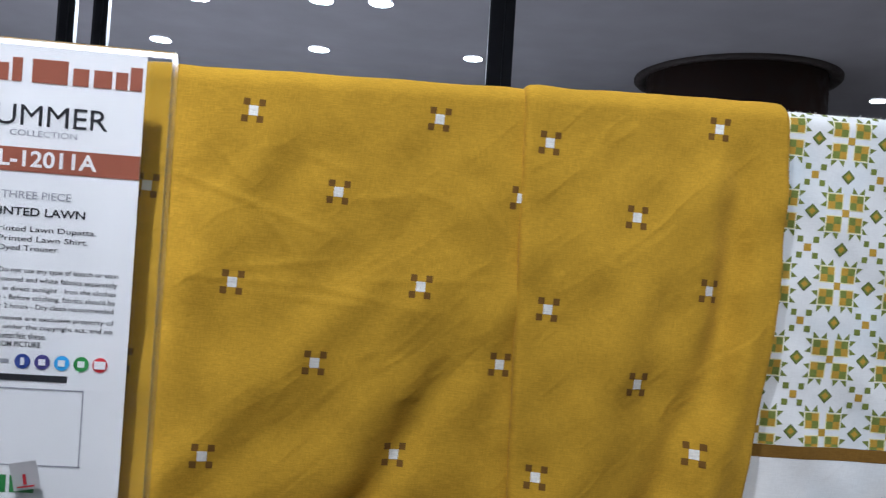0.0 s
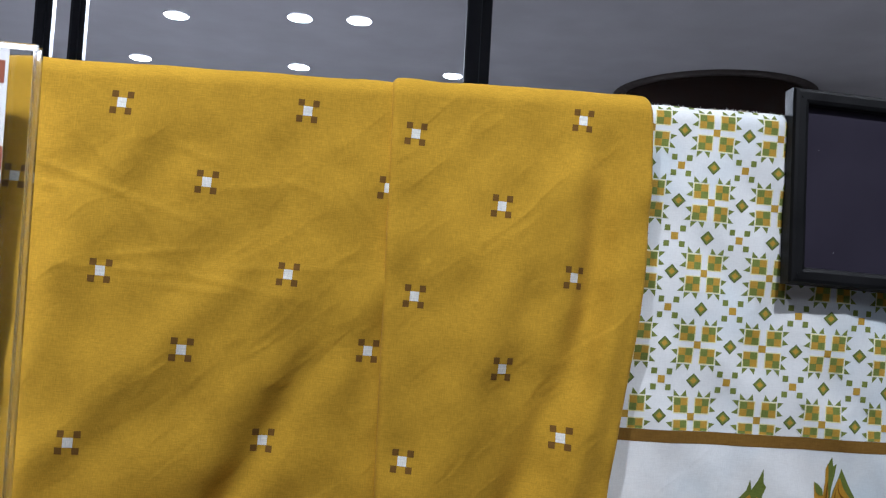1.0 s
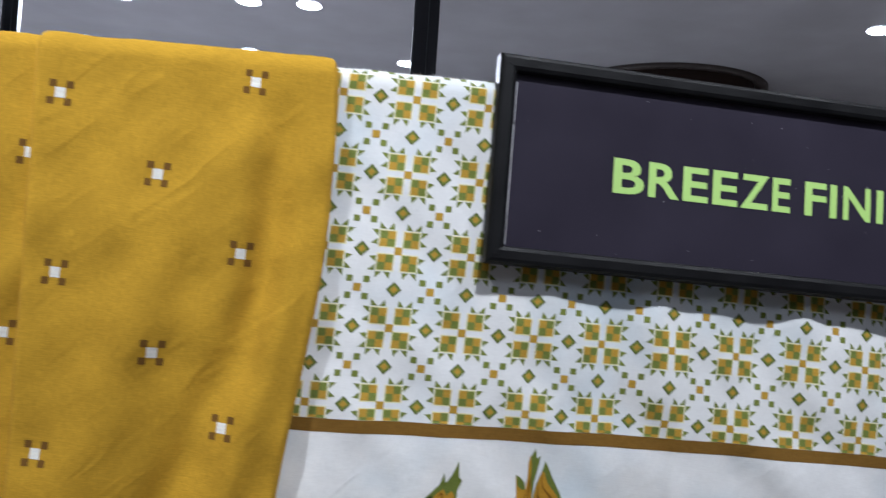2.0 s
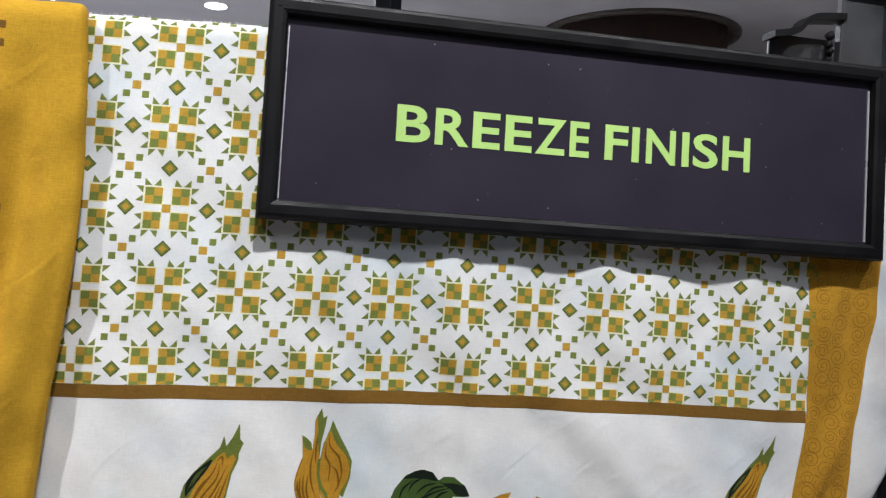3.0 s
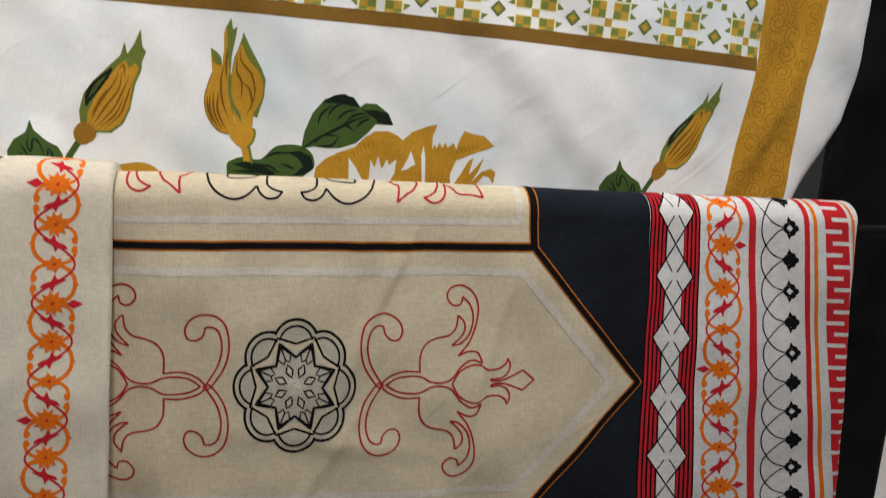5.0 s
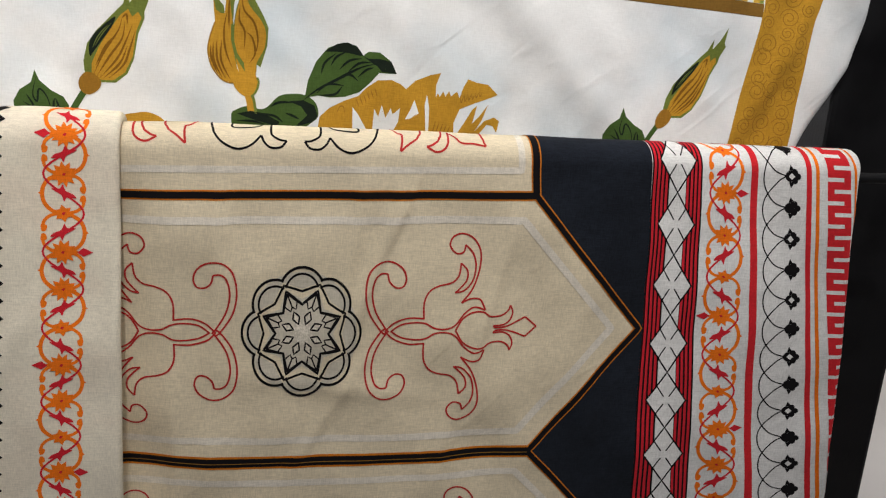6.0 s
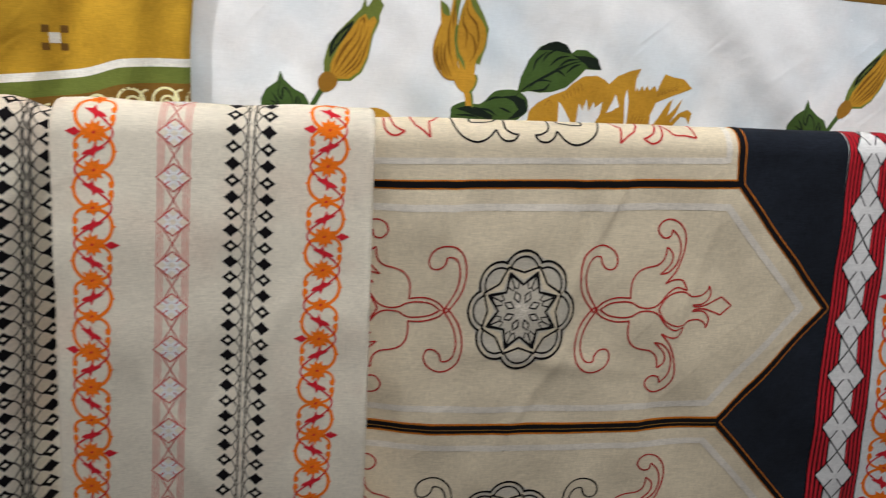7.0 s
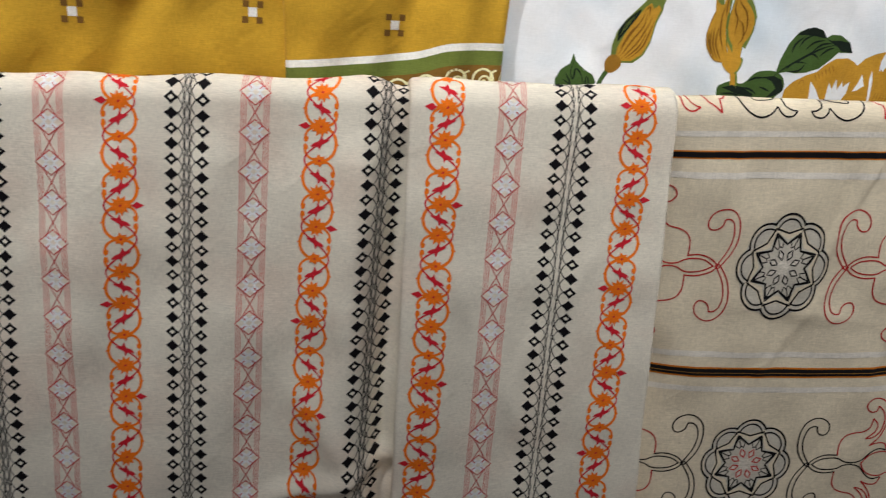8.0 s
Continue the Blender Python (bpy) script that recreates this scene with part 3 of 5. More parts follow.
# ---------------------------------------------------------------- white printed cloth
def floral_cloth():
    ob = thing("floral_cloth", "white cotton cloth with green and gold tile print and rosebuds", "cloth", "hanging cloths")
    fine = waves(21, 12, 14, 50, 0.0016)
    tiny = waves(23, 8, 50, 120, 0.0004)

    def relief(x, v):
        h = fine(x, v) + tiny(x, v) * 0.15
        h = h + 0.0012 * np.sin(6.283 * x / 0.062 + 1.2 + 1.4 * np.sin(31 * x) + 4 * (v - 1.45)) * np.exp(-((v - 1.485) / 0.060) ** 2)
        h = h + crease(x, v, 0.405, 1.42, 0.398, 1.30, 0.004, 0.0016) + crease(x, v, 0.47, 1.40, 0.53, 1.33, 0.016, 0.004)
        h = h + crease(x, v, 0.300, 1.50, 0.31, 1.41, 0.02, 0.002) + crease(x, v, 0.390, 1.50, 0.40, 1.42, 0.02, 0.003) + crease(x, v, 0.48, 1.49, 0.50, 1.41, 0.02, 0.002)
        h = h + crease(x, v, 0.655, 1.55, 0.668, 1.40, 0.018, 0.010) + crease(x, v, 0.640, 1.44, 0.610, 1.30, 0.012, -0.005)
        h = h + crease(x, v, 0.604, 1.50, 0.606, 1.40, 0.009, -0.0022) + crease(x, v, 0.640, 1.41, 0.615, 1.34, 0.008, 0.006) + crease(x, v, 0.655, 1.48, 0.648, 1.40, 0.007, -0.005)
        return h
    surf = drape(0.4570, 1.5780, 0.042, 0.010, relief, least=0.3, right=lambda v: 0.6535 - 0.013 * np.clip((1.375 - v) / 0.05, 0, 1) + 0.0150 * np.exp(-((v - 1.405) / np.where(v > 1.405, 0.090, 0.056)) ** 2), roll=0.008)
    sheet("sheet", surf, 0.13, 0.694, 1.20, 1.66, 0.0014, "white", ob)
    rng = random.Random(9)
    points, faces = [], []
    for k in range(130):
        x = rng.uniform(0.185, 0.300)
        base = surf(np.array([x, x + 0.00022]), np.array([1.578 + 0.042 * x + 0.0150] * 2), 0.00005)
        way = Vector((rng.uniform(-0.0014, 0.0014), rng.uniform(-0.0010, 0.0004), rng.uniform(0.0004, 0.0016)))
        a, b = Vector(base[0]), Vector(base[1])
        n = len(points)
        points += [tuple(a), tuple(b), tuple(b + way * 0.6), tuple(a + way * 0.6), tuple((a + b) / 2 + way + Vector((rng.uniform(-0.0006, 0.0006), 0, 0)))]
        faces += [(n, n + 1, n + 2, n + 3), (n + 3, n + 2, n + 4)]
    tagged(mesh_part("frayed_threads", points, faces, "white", ob), kind="stuff")
    # tile print
    bottom, right = 1.4058, 0.6115

    def sag(x, v):
        return x + 0.020 * np.maximum(v - 1.43, 0) * np.clip((0.40 - x) / 0.1, 0, 1), v + 0.0032 * np.sin(math.pi * np.clip((x - 0.18) / 0.44, 0, 1))

    def keep(uv):
        uv[:, 1] = np.maximum(uv[:, 1], sag(uv[:, 0], np.full(len(uv), bottom))[1])
        uv[:, 0] = np.minimum(uv[:, 0], right)
        return uv
    ink = Print(surf, place=sag, keep=keep, grain=0.0014)
    px, pv = 0.0402, 0.0417

    def box(cx, cv, w, h, colour, layer=1):
        if cv + h > bottom and cx - w < right:
            ink.fill([(cx - w, cv - h), (cx + w, cv - h), (cx + w, cv + h), (cx - w, cv + h)], colour, layer)

    def tri(pts, colour):
        if max(p[1] for p in pts) > bottom and min(p[0] for p in pts) < right:
            ink.fill(pts, colour)
    for i in range(-2, 12):
        for j in range(0, 5):
            cx, cv = 0.1936 + 0.0398 * i + 0.00011 * i * abs(i), 1.4138 + pv * j
            box(cx, cv, 0.0021, 0.0021, "tile_gold")
            for sx in (-1, 1):
                for sv in (-1, 1):
                    bx, bv = cx + sx * 0.0066, cv + sv * 0.0064
                    box(bx, bv, 0.0048, 0.0048, "lemon", 0)
                    for a in (-1, 1):
                        for b in (-1, 1):
                            box(bx + a * 0.0021, bv + b * 0.0021, 0.0021, 0.0021, "tile_green" if a * b * sx * sv > 0 else "tile_gold")
                    for k in (0, 1):
                        e = 0.0052
                        x0 = bx + sx * (-0.0034 + 0.0045 * k)
                        tri([(x0, bv + sv * e), (x0 + sx * 0.0036, bv + sv * e), (x0 + sx * (0.0036 if k else 0.0006), bv + sv * (e + 0.0037))], "tile_green")
                        v0 = bv + sv * (-0.0034 + 0.0045 * k)
                        tri([(bx + sx * e, v0), (bx + sx * e, v0 + sv * 0.0036), (bx + sx * (e + 0.0037), v0 + sv * (0.0036 if k else 0.0006))], "tile_green")
            for dx, dv in ((0.5, 0), (0, 0.5)):
                mx, mv = cx + dx * (px + 0.0002 * i), cv + dv * pv
                for size, colour, layer in ((0.0043, "olive", 1), (0.0034, "tile_green", 2), (0.0020, "tile_gold", 3)):
                    tri2 = [(mx - size, mv), (mx, mv - size), (mx + size, mv), (mx, mv + size)]
                    if mv + size > bottom and mx - size < right:
                        ink.fill(tri2, colour, layer)
            qx, qv = cx + 0.5 * px, cv + 0.5 * pv
            box(qx, qv, 0.0021, 0.0021, "tile_gold")
            for a in (-1, 1):
                for b in (-1, 1):
                    box(qx + a * 0.0046, qv + b * 0.0046, 0.0017, 0.0017, "tile_green")
            ink.lay("tile_motif", ob)
    # brown band and mustard border
    ink = Print(surf, place=sag)
    ink.rect(0.13, 1.3985, 0.6120, 1.4056, "band")

    def rim(v):
        return 0.6125 - 0.115 * max(0.0, 1.405 - v) - 0.08 * max(0.0, v - 1.41)

    def breadth(v):
        return min(0.044, 0.0325 + 0.085 * max(0.0, 1.40 - v) + 0.17 * max(0.0, v - 1.40))
    rows = np.linspace(1.26, 1.70, 150)
    for a, b in zip(rows, rows[1:]):
        for k in range(12):
            k0, k1 = k / 12, (k + 1) / 12
            ink.fill([(rim(a) + k0 * breadth(a), a), (rim(a) + k1 * breadth(a), a), (rim(b) + k1 * breadth(b), b), (rim(b) + k0 * breadth(b), b)], "ochre")
    rng = random.Random(5)
    for k in range(84):
        cv = 1.268 + 0.0098 * (k // 3) + (0.0049 if k % 3 == 1 else 0.0) + rng.uniform(-0.0015, 0.0015)
        cx = rim(cv) + breadth(cv) * (0.20 + 0.30 * (k % 3)) + rng.uniform(-0.0015, 0.0015)
        size = rng.uniform(0.0038, 0.0068)
        way, start = (1 if rng.random() > 0.5 else -1), rng.uniform(0, 6.28)
        spiral = [(cx + size * (1 - 0.80 * t / 26) * math.cos(start + way * t * 0.46), cv + size * (1 - 0.80 * t / 26) * math.sin(start + way * t * 0.46)) for t in range(27)]
        ink.stroke(spiral, 0.00045, "ochre_deep", 2)
    ink.lay("border_print", ob, kind="stuff")

    # rosebuds and leaves, drawn in millimetres from the knob of each
    def at(pts, x, v, wide=1.0, lean=0.0, curve=False, closed=False):
        pts = smooth_line(pts, closed, 4) if curve else pts
        return [(x + 0.001 * (wide * a + lean * b), v + 0.001 * b) for a, b in pts]

    def lines(ink, rows, width, colour, layer, x, v, wide=1.0, lean=0.0):
        for row in rows:
            ink.stroke(at(row, x, v, wide, lean, True), width, colour, layer, taper=True)

    def side_bud(ink, *where):
        ink.stroke(at([(-2.8, -4.4), (-6.1, -10.2), (-9.8, -17.5)], *where, True), 0.0030, "green_deep", 1)
        ink.fill(at([(-2.0, 5.4), (-2.3, 10.9), (-0.2, 19.5), (4.0, 25.8), (10.6, 32.9), (16.7, 39.4), (18.6, 45.8), (19.9, 40.2), (23.1, 45.3), (26.1, 52.7), (26.9, 44.3),
                     (28.7, 42.1), (26.6, 36.4), (26.7, 33.4), (23.7, 25.9), (21.5, 13.5), (18.2, 5.9), (12.6, 1.1), (5.7, 0.7)], *where), "green", 1)
        ink.fill(at([(1.1, 3.7), (1.5, 9.9), (5.3, 18.6), (10.8, 27.5), (15.7, 34.5), (19.1, 37.1), (20.9, 33.6), (23.7, 36.2), (25.3, 33.6), (22.8, 27.1), (20.9, 14.7),
                     (17.1, 6.5), (11.4, 2.2), (5.7, 1.9)], *where), "ochre", 2)
        ink.fill(at([(0.9, 13.3), (0.5, 18.3), (2.4, 23.3), (7.3, 28.5), (12.9, 33.1), (11.3, 28.1), (6.4, 21.1), (2.5, 15.4)], *where, True, True), "green_black", 3)
        lines(ink, ([(2.0, 17.0), (5.0, 23.5), (9.5, 28.8)], [(3.4, 18.5), (6.4, 23.8), (10.8, 29.6)]), 0.0005, "green", 4, *where)
        lines(ink, ([(2.2, 4.4), (7.6, 16.3), (14.2, 26.5), (16.1, 32.7)], [(3.4, 3.3), (10.0, 14.1), (16.0, 23.0), (17.5, 31.6)], [(5.1, 3.0), (13.4, 13.0), (17.8, 21.9), (21.0, 30.0)],
                    [(6.8, 3.1), (14.6, 10.7), (18.4, 19.5)], [(9.1, 3.0), (16.4, 10.1), (19.6, 18.3), (22.3, 27.0)], [(3.2, 8.8), (7.6, 17.6), (10.9, 22.6)],
                    [(16.1, 32.7), (18.3, 34.6), (18.6, 30.0)]), 0.0011, "ochre_line", 3, *where)
        ink.fill(at([(-4.8, -2.7), (-4.8, 1.6), (-1.8, 5.2), (2.2, 4.8), (5.3, 1.5), (4.6, -2.2), (1.2, -5.2), (-2.2, -5.6)], *where, True, True), "ochre_deep", 3)

    def low_leaf(ink, *where):
        ink.fill(at([(-36.5, -30.0), (-35.7, -16.5), (-36.0, -11.0), (-33.0, -5.4), (-27.5, -1.5), (-25.7, 4.7), (-23.6, -0.1), (-18.0, -4.6), (-12.3, -7.4), (-9.8, -11.6), (-10.5, -15.6),
                     (-16.0, -30.0)], *where), "green_deep", 1)
        lines(ink, ([(-25.0, 1.1), (-26.7, -6.9), (-24.6, -10.5), (-23.6, -4.3), (-19.6, -8.4), (-17.3, -17.6)], [(-16.3, -8.2), (-16.8, -11.9), (-16.7, -18.6)],
                    [(-15.9, -8.2), (-14.6, -12.0), (-13.9, -17.5)], [(-31.3, -11.2), (-26.3, -14.2), (-23.0, -18.7)], [(-30.0, -7.1), (-26.9, -11.8), (-25.1, -16.8)],
                    [(-33.5, -14.0), (-30.7, -17.3)]), 0.0010, "green_black", 2, *where)

    def front_bud(ink, *where):
        ink.stroke(at([(1.4, -4.4), (2.5, -8.8), (3.4, -14.6)], *where, True), 0.0042, "ochre", 1)
        ink.stroke(at([(3.2, -4.4), (4.4, -8.8), (5.2, -14.6)], *where, True), 0.0014, "green", 2)
        ink.fill(at([(-5.5, 1.0), (-11.6, 1.9), (-17.3, 8.5), (-19.2, 16.5), (-18.0, 24.0), (-15.9, 30.4), (-16.5, 36.5), (-17.0, 42.8), (-13.9, 41.0), (-11.8, 38.7), (-11.2, 35.0),
                     (-10.5, 43.1), (-10.8, 50.4), (-9.8, 53.9), (-7.1, 47.0), (-7.0, 33.4), (-7.7, 21.0), (-4.7, 8.6), (-2.0, 3.7)], *where), "ochre", 1)
        ink.stroke(at([(-5.5, 1.0), (-11.6, 1.9), (-17.3, 8.5), (-19.2, 16.5), (-18.0, 24.0), (-15.9, 30.4)], *where, curve=True), 0.0007, "ochre_deep", 2)
        ink.fill(at([(-2.6, 3.7), (-6.1, 13.5), (-7.0, 28.5), (-5.5, 38.5), (-2.8, 46.1), (-1.3, 51.7), (2.7, 44.0), (8.0, 35.1), (10.4, 29.7), (10.0, 20.8), (6.9, 9.9), (5.0, 11.1),
                     (4.7, 4.1)], *where), "green", 2)
        ink.fill(at([(-2.0, 3.7), (-5.5, 13.6), (-6.4, 28.5), (-4.9, 38.5), (-2.2, 46.0), (1.1, 39.5), (6.6, 33.1), (9.2, 27.0), (8.6, 19.5), (4.9, 11.7), (4.1, 4.0)], *where, True, True), "ochre", 3)
        ink.fill(at([(-9.7, 53.5), (-7.6, 58.2), (-6.4, 52.6), (-4.4, 54.3), (-5.1, 48.4), (-6.7, 39.6), (-7.1, 29.7), (-8.5, 39.5), (-9.0, 49.3)], *where), "green", 4)
        ink.fill(at([(-17.0, 42.8), (-13.9, 41.0), (-11.8, 38.7), (-11.3, 35.0), (-13.1, 34.9), (-15.5, 36.5)], *where), "green", 4)
        ink.fill(at([(-8.1, 29.6), (-8.0, 22.2), (-6.2, 14.8), (-2.9, 10.0), (-0.7, 6.9), (-1.4, 11.3), (-4.8, 16.1), (-6.5, 22.3), (-6.9, 31.0)], *where), "green", 4)
        ink.fill(at([(-6.1, -0.3), (-5.7, 4.1), (-1.0, 7.6), (4.0, 5.9), (6.0, 2.2), (5.0, -2.3), (2.1, -5.6), (-2.2, -4.6)], *where, True, True), "ochre", 4)
        ink.stroke(at([(5.4, 4.6), (6.2, 2.0), (5.0, -2.3), (2.6, -5.4)], *where, curve=True), 0.0011, "green", 5)
        lines(ink, ([(-10.1, 35.7), (-11.5, 26.9), (-10.5, 17.0), (-7.1, 8.5)], [(-16.6, 20.4), (-16.3, 11.7), (-12.3, 3.7)], [(-14.9, 21.7), (-14.5, 11.8), (-10.5, 3.2)],
                    [(-12.5, 21.9), (-12.7, 11.9), (-8.0, 2.7)], [(-17.8, 19.1), (-17.5, 12.9), (-14.2, 4.9)], [(-8.8, 44.0), (-9.2, 36.0), (-9.0, 28.0)], [(-2.8, 44.9), (-1.8, 37.5), (3.3, 31.7), (5.3, 23.1), (4.1, 15.4)],
                    [(-3.7, 39.9), (-4.0, 32.4), (-1.3, 27.0), (-1.5, 17.6)], [(-0.7, 27.0), (2.5, 24.1), (4.1, 16.7), (1.3, 11.5)]), 0.0011, "ochre_line", 5, *where)

    def main_leaf(ink, *where):
        ink.fill(at([(0.6, 1.3), (1.9, 10.4), (5.7, 20.3), (11.5, 27.7), (19.5, 31.0), (26.0, 29.9), (29.9, 25.2), (32.6, 27.4), (38.4, 27.4), (44.5, 23.3), (47.6, 17.2), (38.5, 17.0),
                     (34.9, 12.3), (28.9, 6.1), (21.4, 3.1), (13.8, 2.3), (7.4, 3.0)], *where), "green_deep", 1)
        ink.fill(at([(9.8, 25.6), (15.8, 29.9), (21.4, 31.1), (26.7, 29.3), (29.9, 25.2), (28.3, 24.9), (22.4, 25.8), (16.1, 26.0)], *where), "green_black", 2)
        ink.fill(at([(29.5, 24.9), (32.8, 23.8), (38.0, 24.2), (44.5, 23.3), (47.8, 17.2), (39.7, 17.8), (37.6, 20.2), (34.2, 22.0)], *where), "green_black", 2)
        ink.stroke(at([(-1.0, -0.8), (7.2, 6.2), (17.0, 11.9), (29.3, 19.1), (37.5, 21.5)], *where, curve=True), 0.0016, "green_black", 3, taper=True)
        lines(ink, ([(8.6, 14.0), (10.1, 19.9), (16.1, 25.4)], [(13.4, 18.8), (16.2, 23.5), (21.1, 26.3)], [(17.9, 17.1), (22.7, 21.9), (29.0, 23.6)], [(22.4, 16.1), (27.9, 21.0), (34.2, 22.0)],
                    [(27.7, 13.8), (31.9, 18.0), (35.7, 19.5)], [(6.7, 4.2), (12.1, 9.1), (21.0, 8.9)], [(8.0, 3.3), (16.2, 4.1), (19.8, 8.6)], [(17.0, 11.9), (23.2, 14.9), (27.9, 11.9)]), 0.0013, "green_black", 3, *where)

    def rear_leaf(ink, *where):
        ink.fill(at([(-36.5, -10.5), (-33.0, -6.5), (-27.1, -4.6), (-22.5, -6.0), (-18.5, -4.8), (-12.6, 1.3), (-5.2, 3.0), (1.1, 2.6), (6.4, -1.0), (8.0, -7.4), (4.5, -11.5), (-6.7, -18.6), (-31.5, -24.7)], *where, True, True), "green_deep", 0)
        ink.fill(at([(-7.5, -1.0), (0.0, 0.0), (5.8, -2.3), (7.8, -8.1), (4.5, -11.2), (-4.3, -14.2), (2.3, -7.7), (-1.1, -3.3)], *where), "green_black", 2)
        ink.fill(at([(-33.5, -9.0), (-27.0, -7.2), (-20.0, -8.0), (-12.0, -12.0), (-13.0, -14.5), (-24.0, -12.0)], *where), "green_black", 2)
        lines(ink, ([(-22.0, -8.2), (-14.5, -9.1), (-10.0, -12.2)], [(-9.0, -7.2), (-5.4, -8.2), (-1.9, -9.8)], [(-17.2, -4.7), (-12.4, -1.9), (-4.9, -1.5)], [(-34.0, -12.6), (-26.0, -12.4), (-19.4, -13.7)]), 0.0013, "green_black", 3, *where)

    for x, v, wide, lean in ((0.2536, 1.3358, 1.0, 0.0), (0.5609, 1.3385, 0.84, 0.16)):
        ink = Print(surf, grain=0.0015)
        side_bud(ink, x, v, wide, lean)
        ink.lay("rosebud_print", ob)
        ink = Print(surf, grain=0.0015)
        low_leaf(ink, x, v, 0.98, 0.0)
        ink.lay("leaf_print", ob)
    ink = Print(surf, grain=0.0015)
    front_bud(ink, 0.3296, 1.3400, 1.0, 0.0)
    ink.lay("rosebud_print", ob)
    for shape in (rear_leaf, main_leaf):
        ink = Print(surf, grain=0.0015)
        shape(ink, 0.3588, 1.3347, 1.0, 0.0)
        ink.lay("leaf_print", ob)
    ink = Print(surf, grain=0.0015)
    spot_at = (0.4164, 1.3244, 1.0, 0.0)
    ink.fill(at([(-52.0, -22.0), (-48.9, 2.3), (-44.1, 7.1), (-36.1, 11.5), (-29.2, 14.4), (-25.0, 19.2), (-19.5, 23.5), (-12.4, 24.3), (-7.0, 22.2), (-4.2, 20.0), (0.7, 24.6), (8.4, 28.1), (14.2, 29.7),
                 (12.1, 23.3), (12.4, 16.6), (13.4, 19.0), (14.6, 17.0), (16.2, 20.2), (17.6, 17.4), (19.4, 20.6), (20.6, 17.8), (23.7, 20.6), (25.4, 17.3), (26.9, 22.8), (29.2, 27.5), (34.1, 26.1), (40.3, 25.5), (46.3, 20.4), (43.0, 18.9),
                 (33.7, 15.1), (25.9, 11.3), (23.2, 3.8), (25.0, -22.0)], *spot_at), "ochre", 1)
    for petal in ([(-31.3, -2.8), (-31.8, 8.4), (-28.6, 4.6), (-24.2, -2.4), (-26.0, -16.0)], [(-20.8, -3.6), (-20.4, 8.3), (-18.1, 4.5), (-16.6, 10.9), (-14.2, 4.0), (-11.7, 9.4), (-10.4, 6.2), (-6.7, 9.7), (-7.1, 2.3), (-9.7, -3.1), (-15.0, -16.0)],
                  [(-3.6, 3.8), (-0.8, 10.0), (0.8, 14.7), (3.7, 7.5), (1.5, 6.5), (-0.4, 4.7)], [(8.2, -2.3), (6.6, 12.3), (7.6, 17.7), (9.1, 11.1), (9.8, -2.2)]):
        ink.fill(at(petal, *spot_at), "white", 2)
    ink.fill(at([(25.7, -1.5), (29.2, 4.7), (32.7, 11.6), (35.2, 13.8), (33.4, 4.2), (37.1, 8.5), (41.3, 14.8), (38.6, 6.5), (34.5, -1.1), (30.0, -16.0)], *spot_at), "ochre", 1)
    ink.fill(at([(33.9, -1.4), (40.1, 5.9), (45.4, 8.2), (48.6, 6.3), (47.6, -0.1), (45.1, 3.4), (41.6, 4.0), (38.0, -1.0), (36.0, -14.0)], *spot_at), "ochre", 1)
    for k in range(6):
        lines(ink, ([(25.6 + 2.0 * k, 19.0 + 0.5 * k), (26.4 + 2.0 * k, 14.8 + 0.8 * k), (27.4 + 2.0 * k, 18.4 + 0.6 * k)], [(12.0 + 2.0 * k, -2.4), (13.4 + 2.0 * k, 4.2 - 0.6 * k)]), 0.0006, "ochre_deep", 3, *spot_at)
        lines(ink, ([(-30.0 + 1.8 * k, 12.6 + 1.4 * k), (-28.4 + 1.8 * k, 8.8 + 1.3 * k)],), 0.0005, "ochre_deep", 3, *spot_at)
    lines(ink, ([(-40.0, 4.4), (-38.6, 8.0), (-36.6, 8.2), (-35.8, 5.0)],), 0.0006, "ochre_deep", 3, *spot_at)
    ink.lay("bloom_print", ob)
    ink = Print(surf)
    ink.fill(smooth_line([(0.268, 1.319), (0.275, 1.3225), (0.283, 1.323), (0.290, 1.318), (0.288, 1.305), (0.272, 1.305)], True, 4), "ochre", 1)
    ink.lay("petal_print", ob)


floral_cloth()


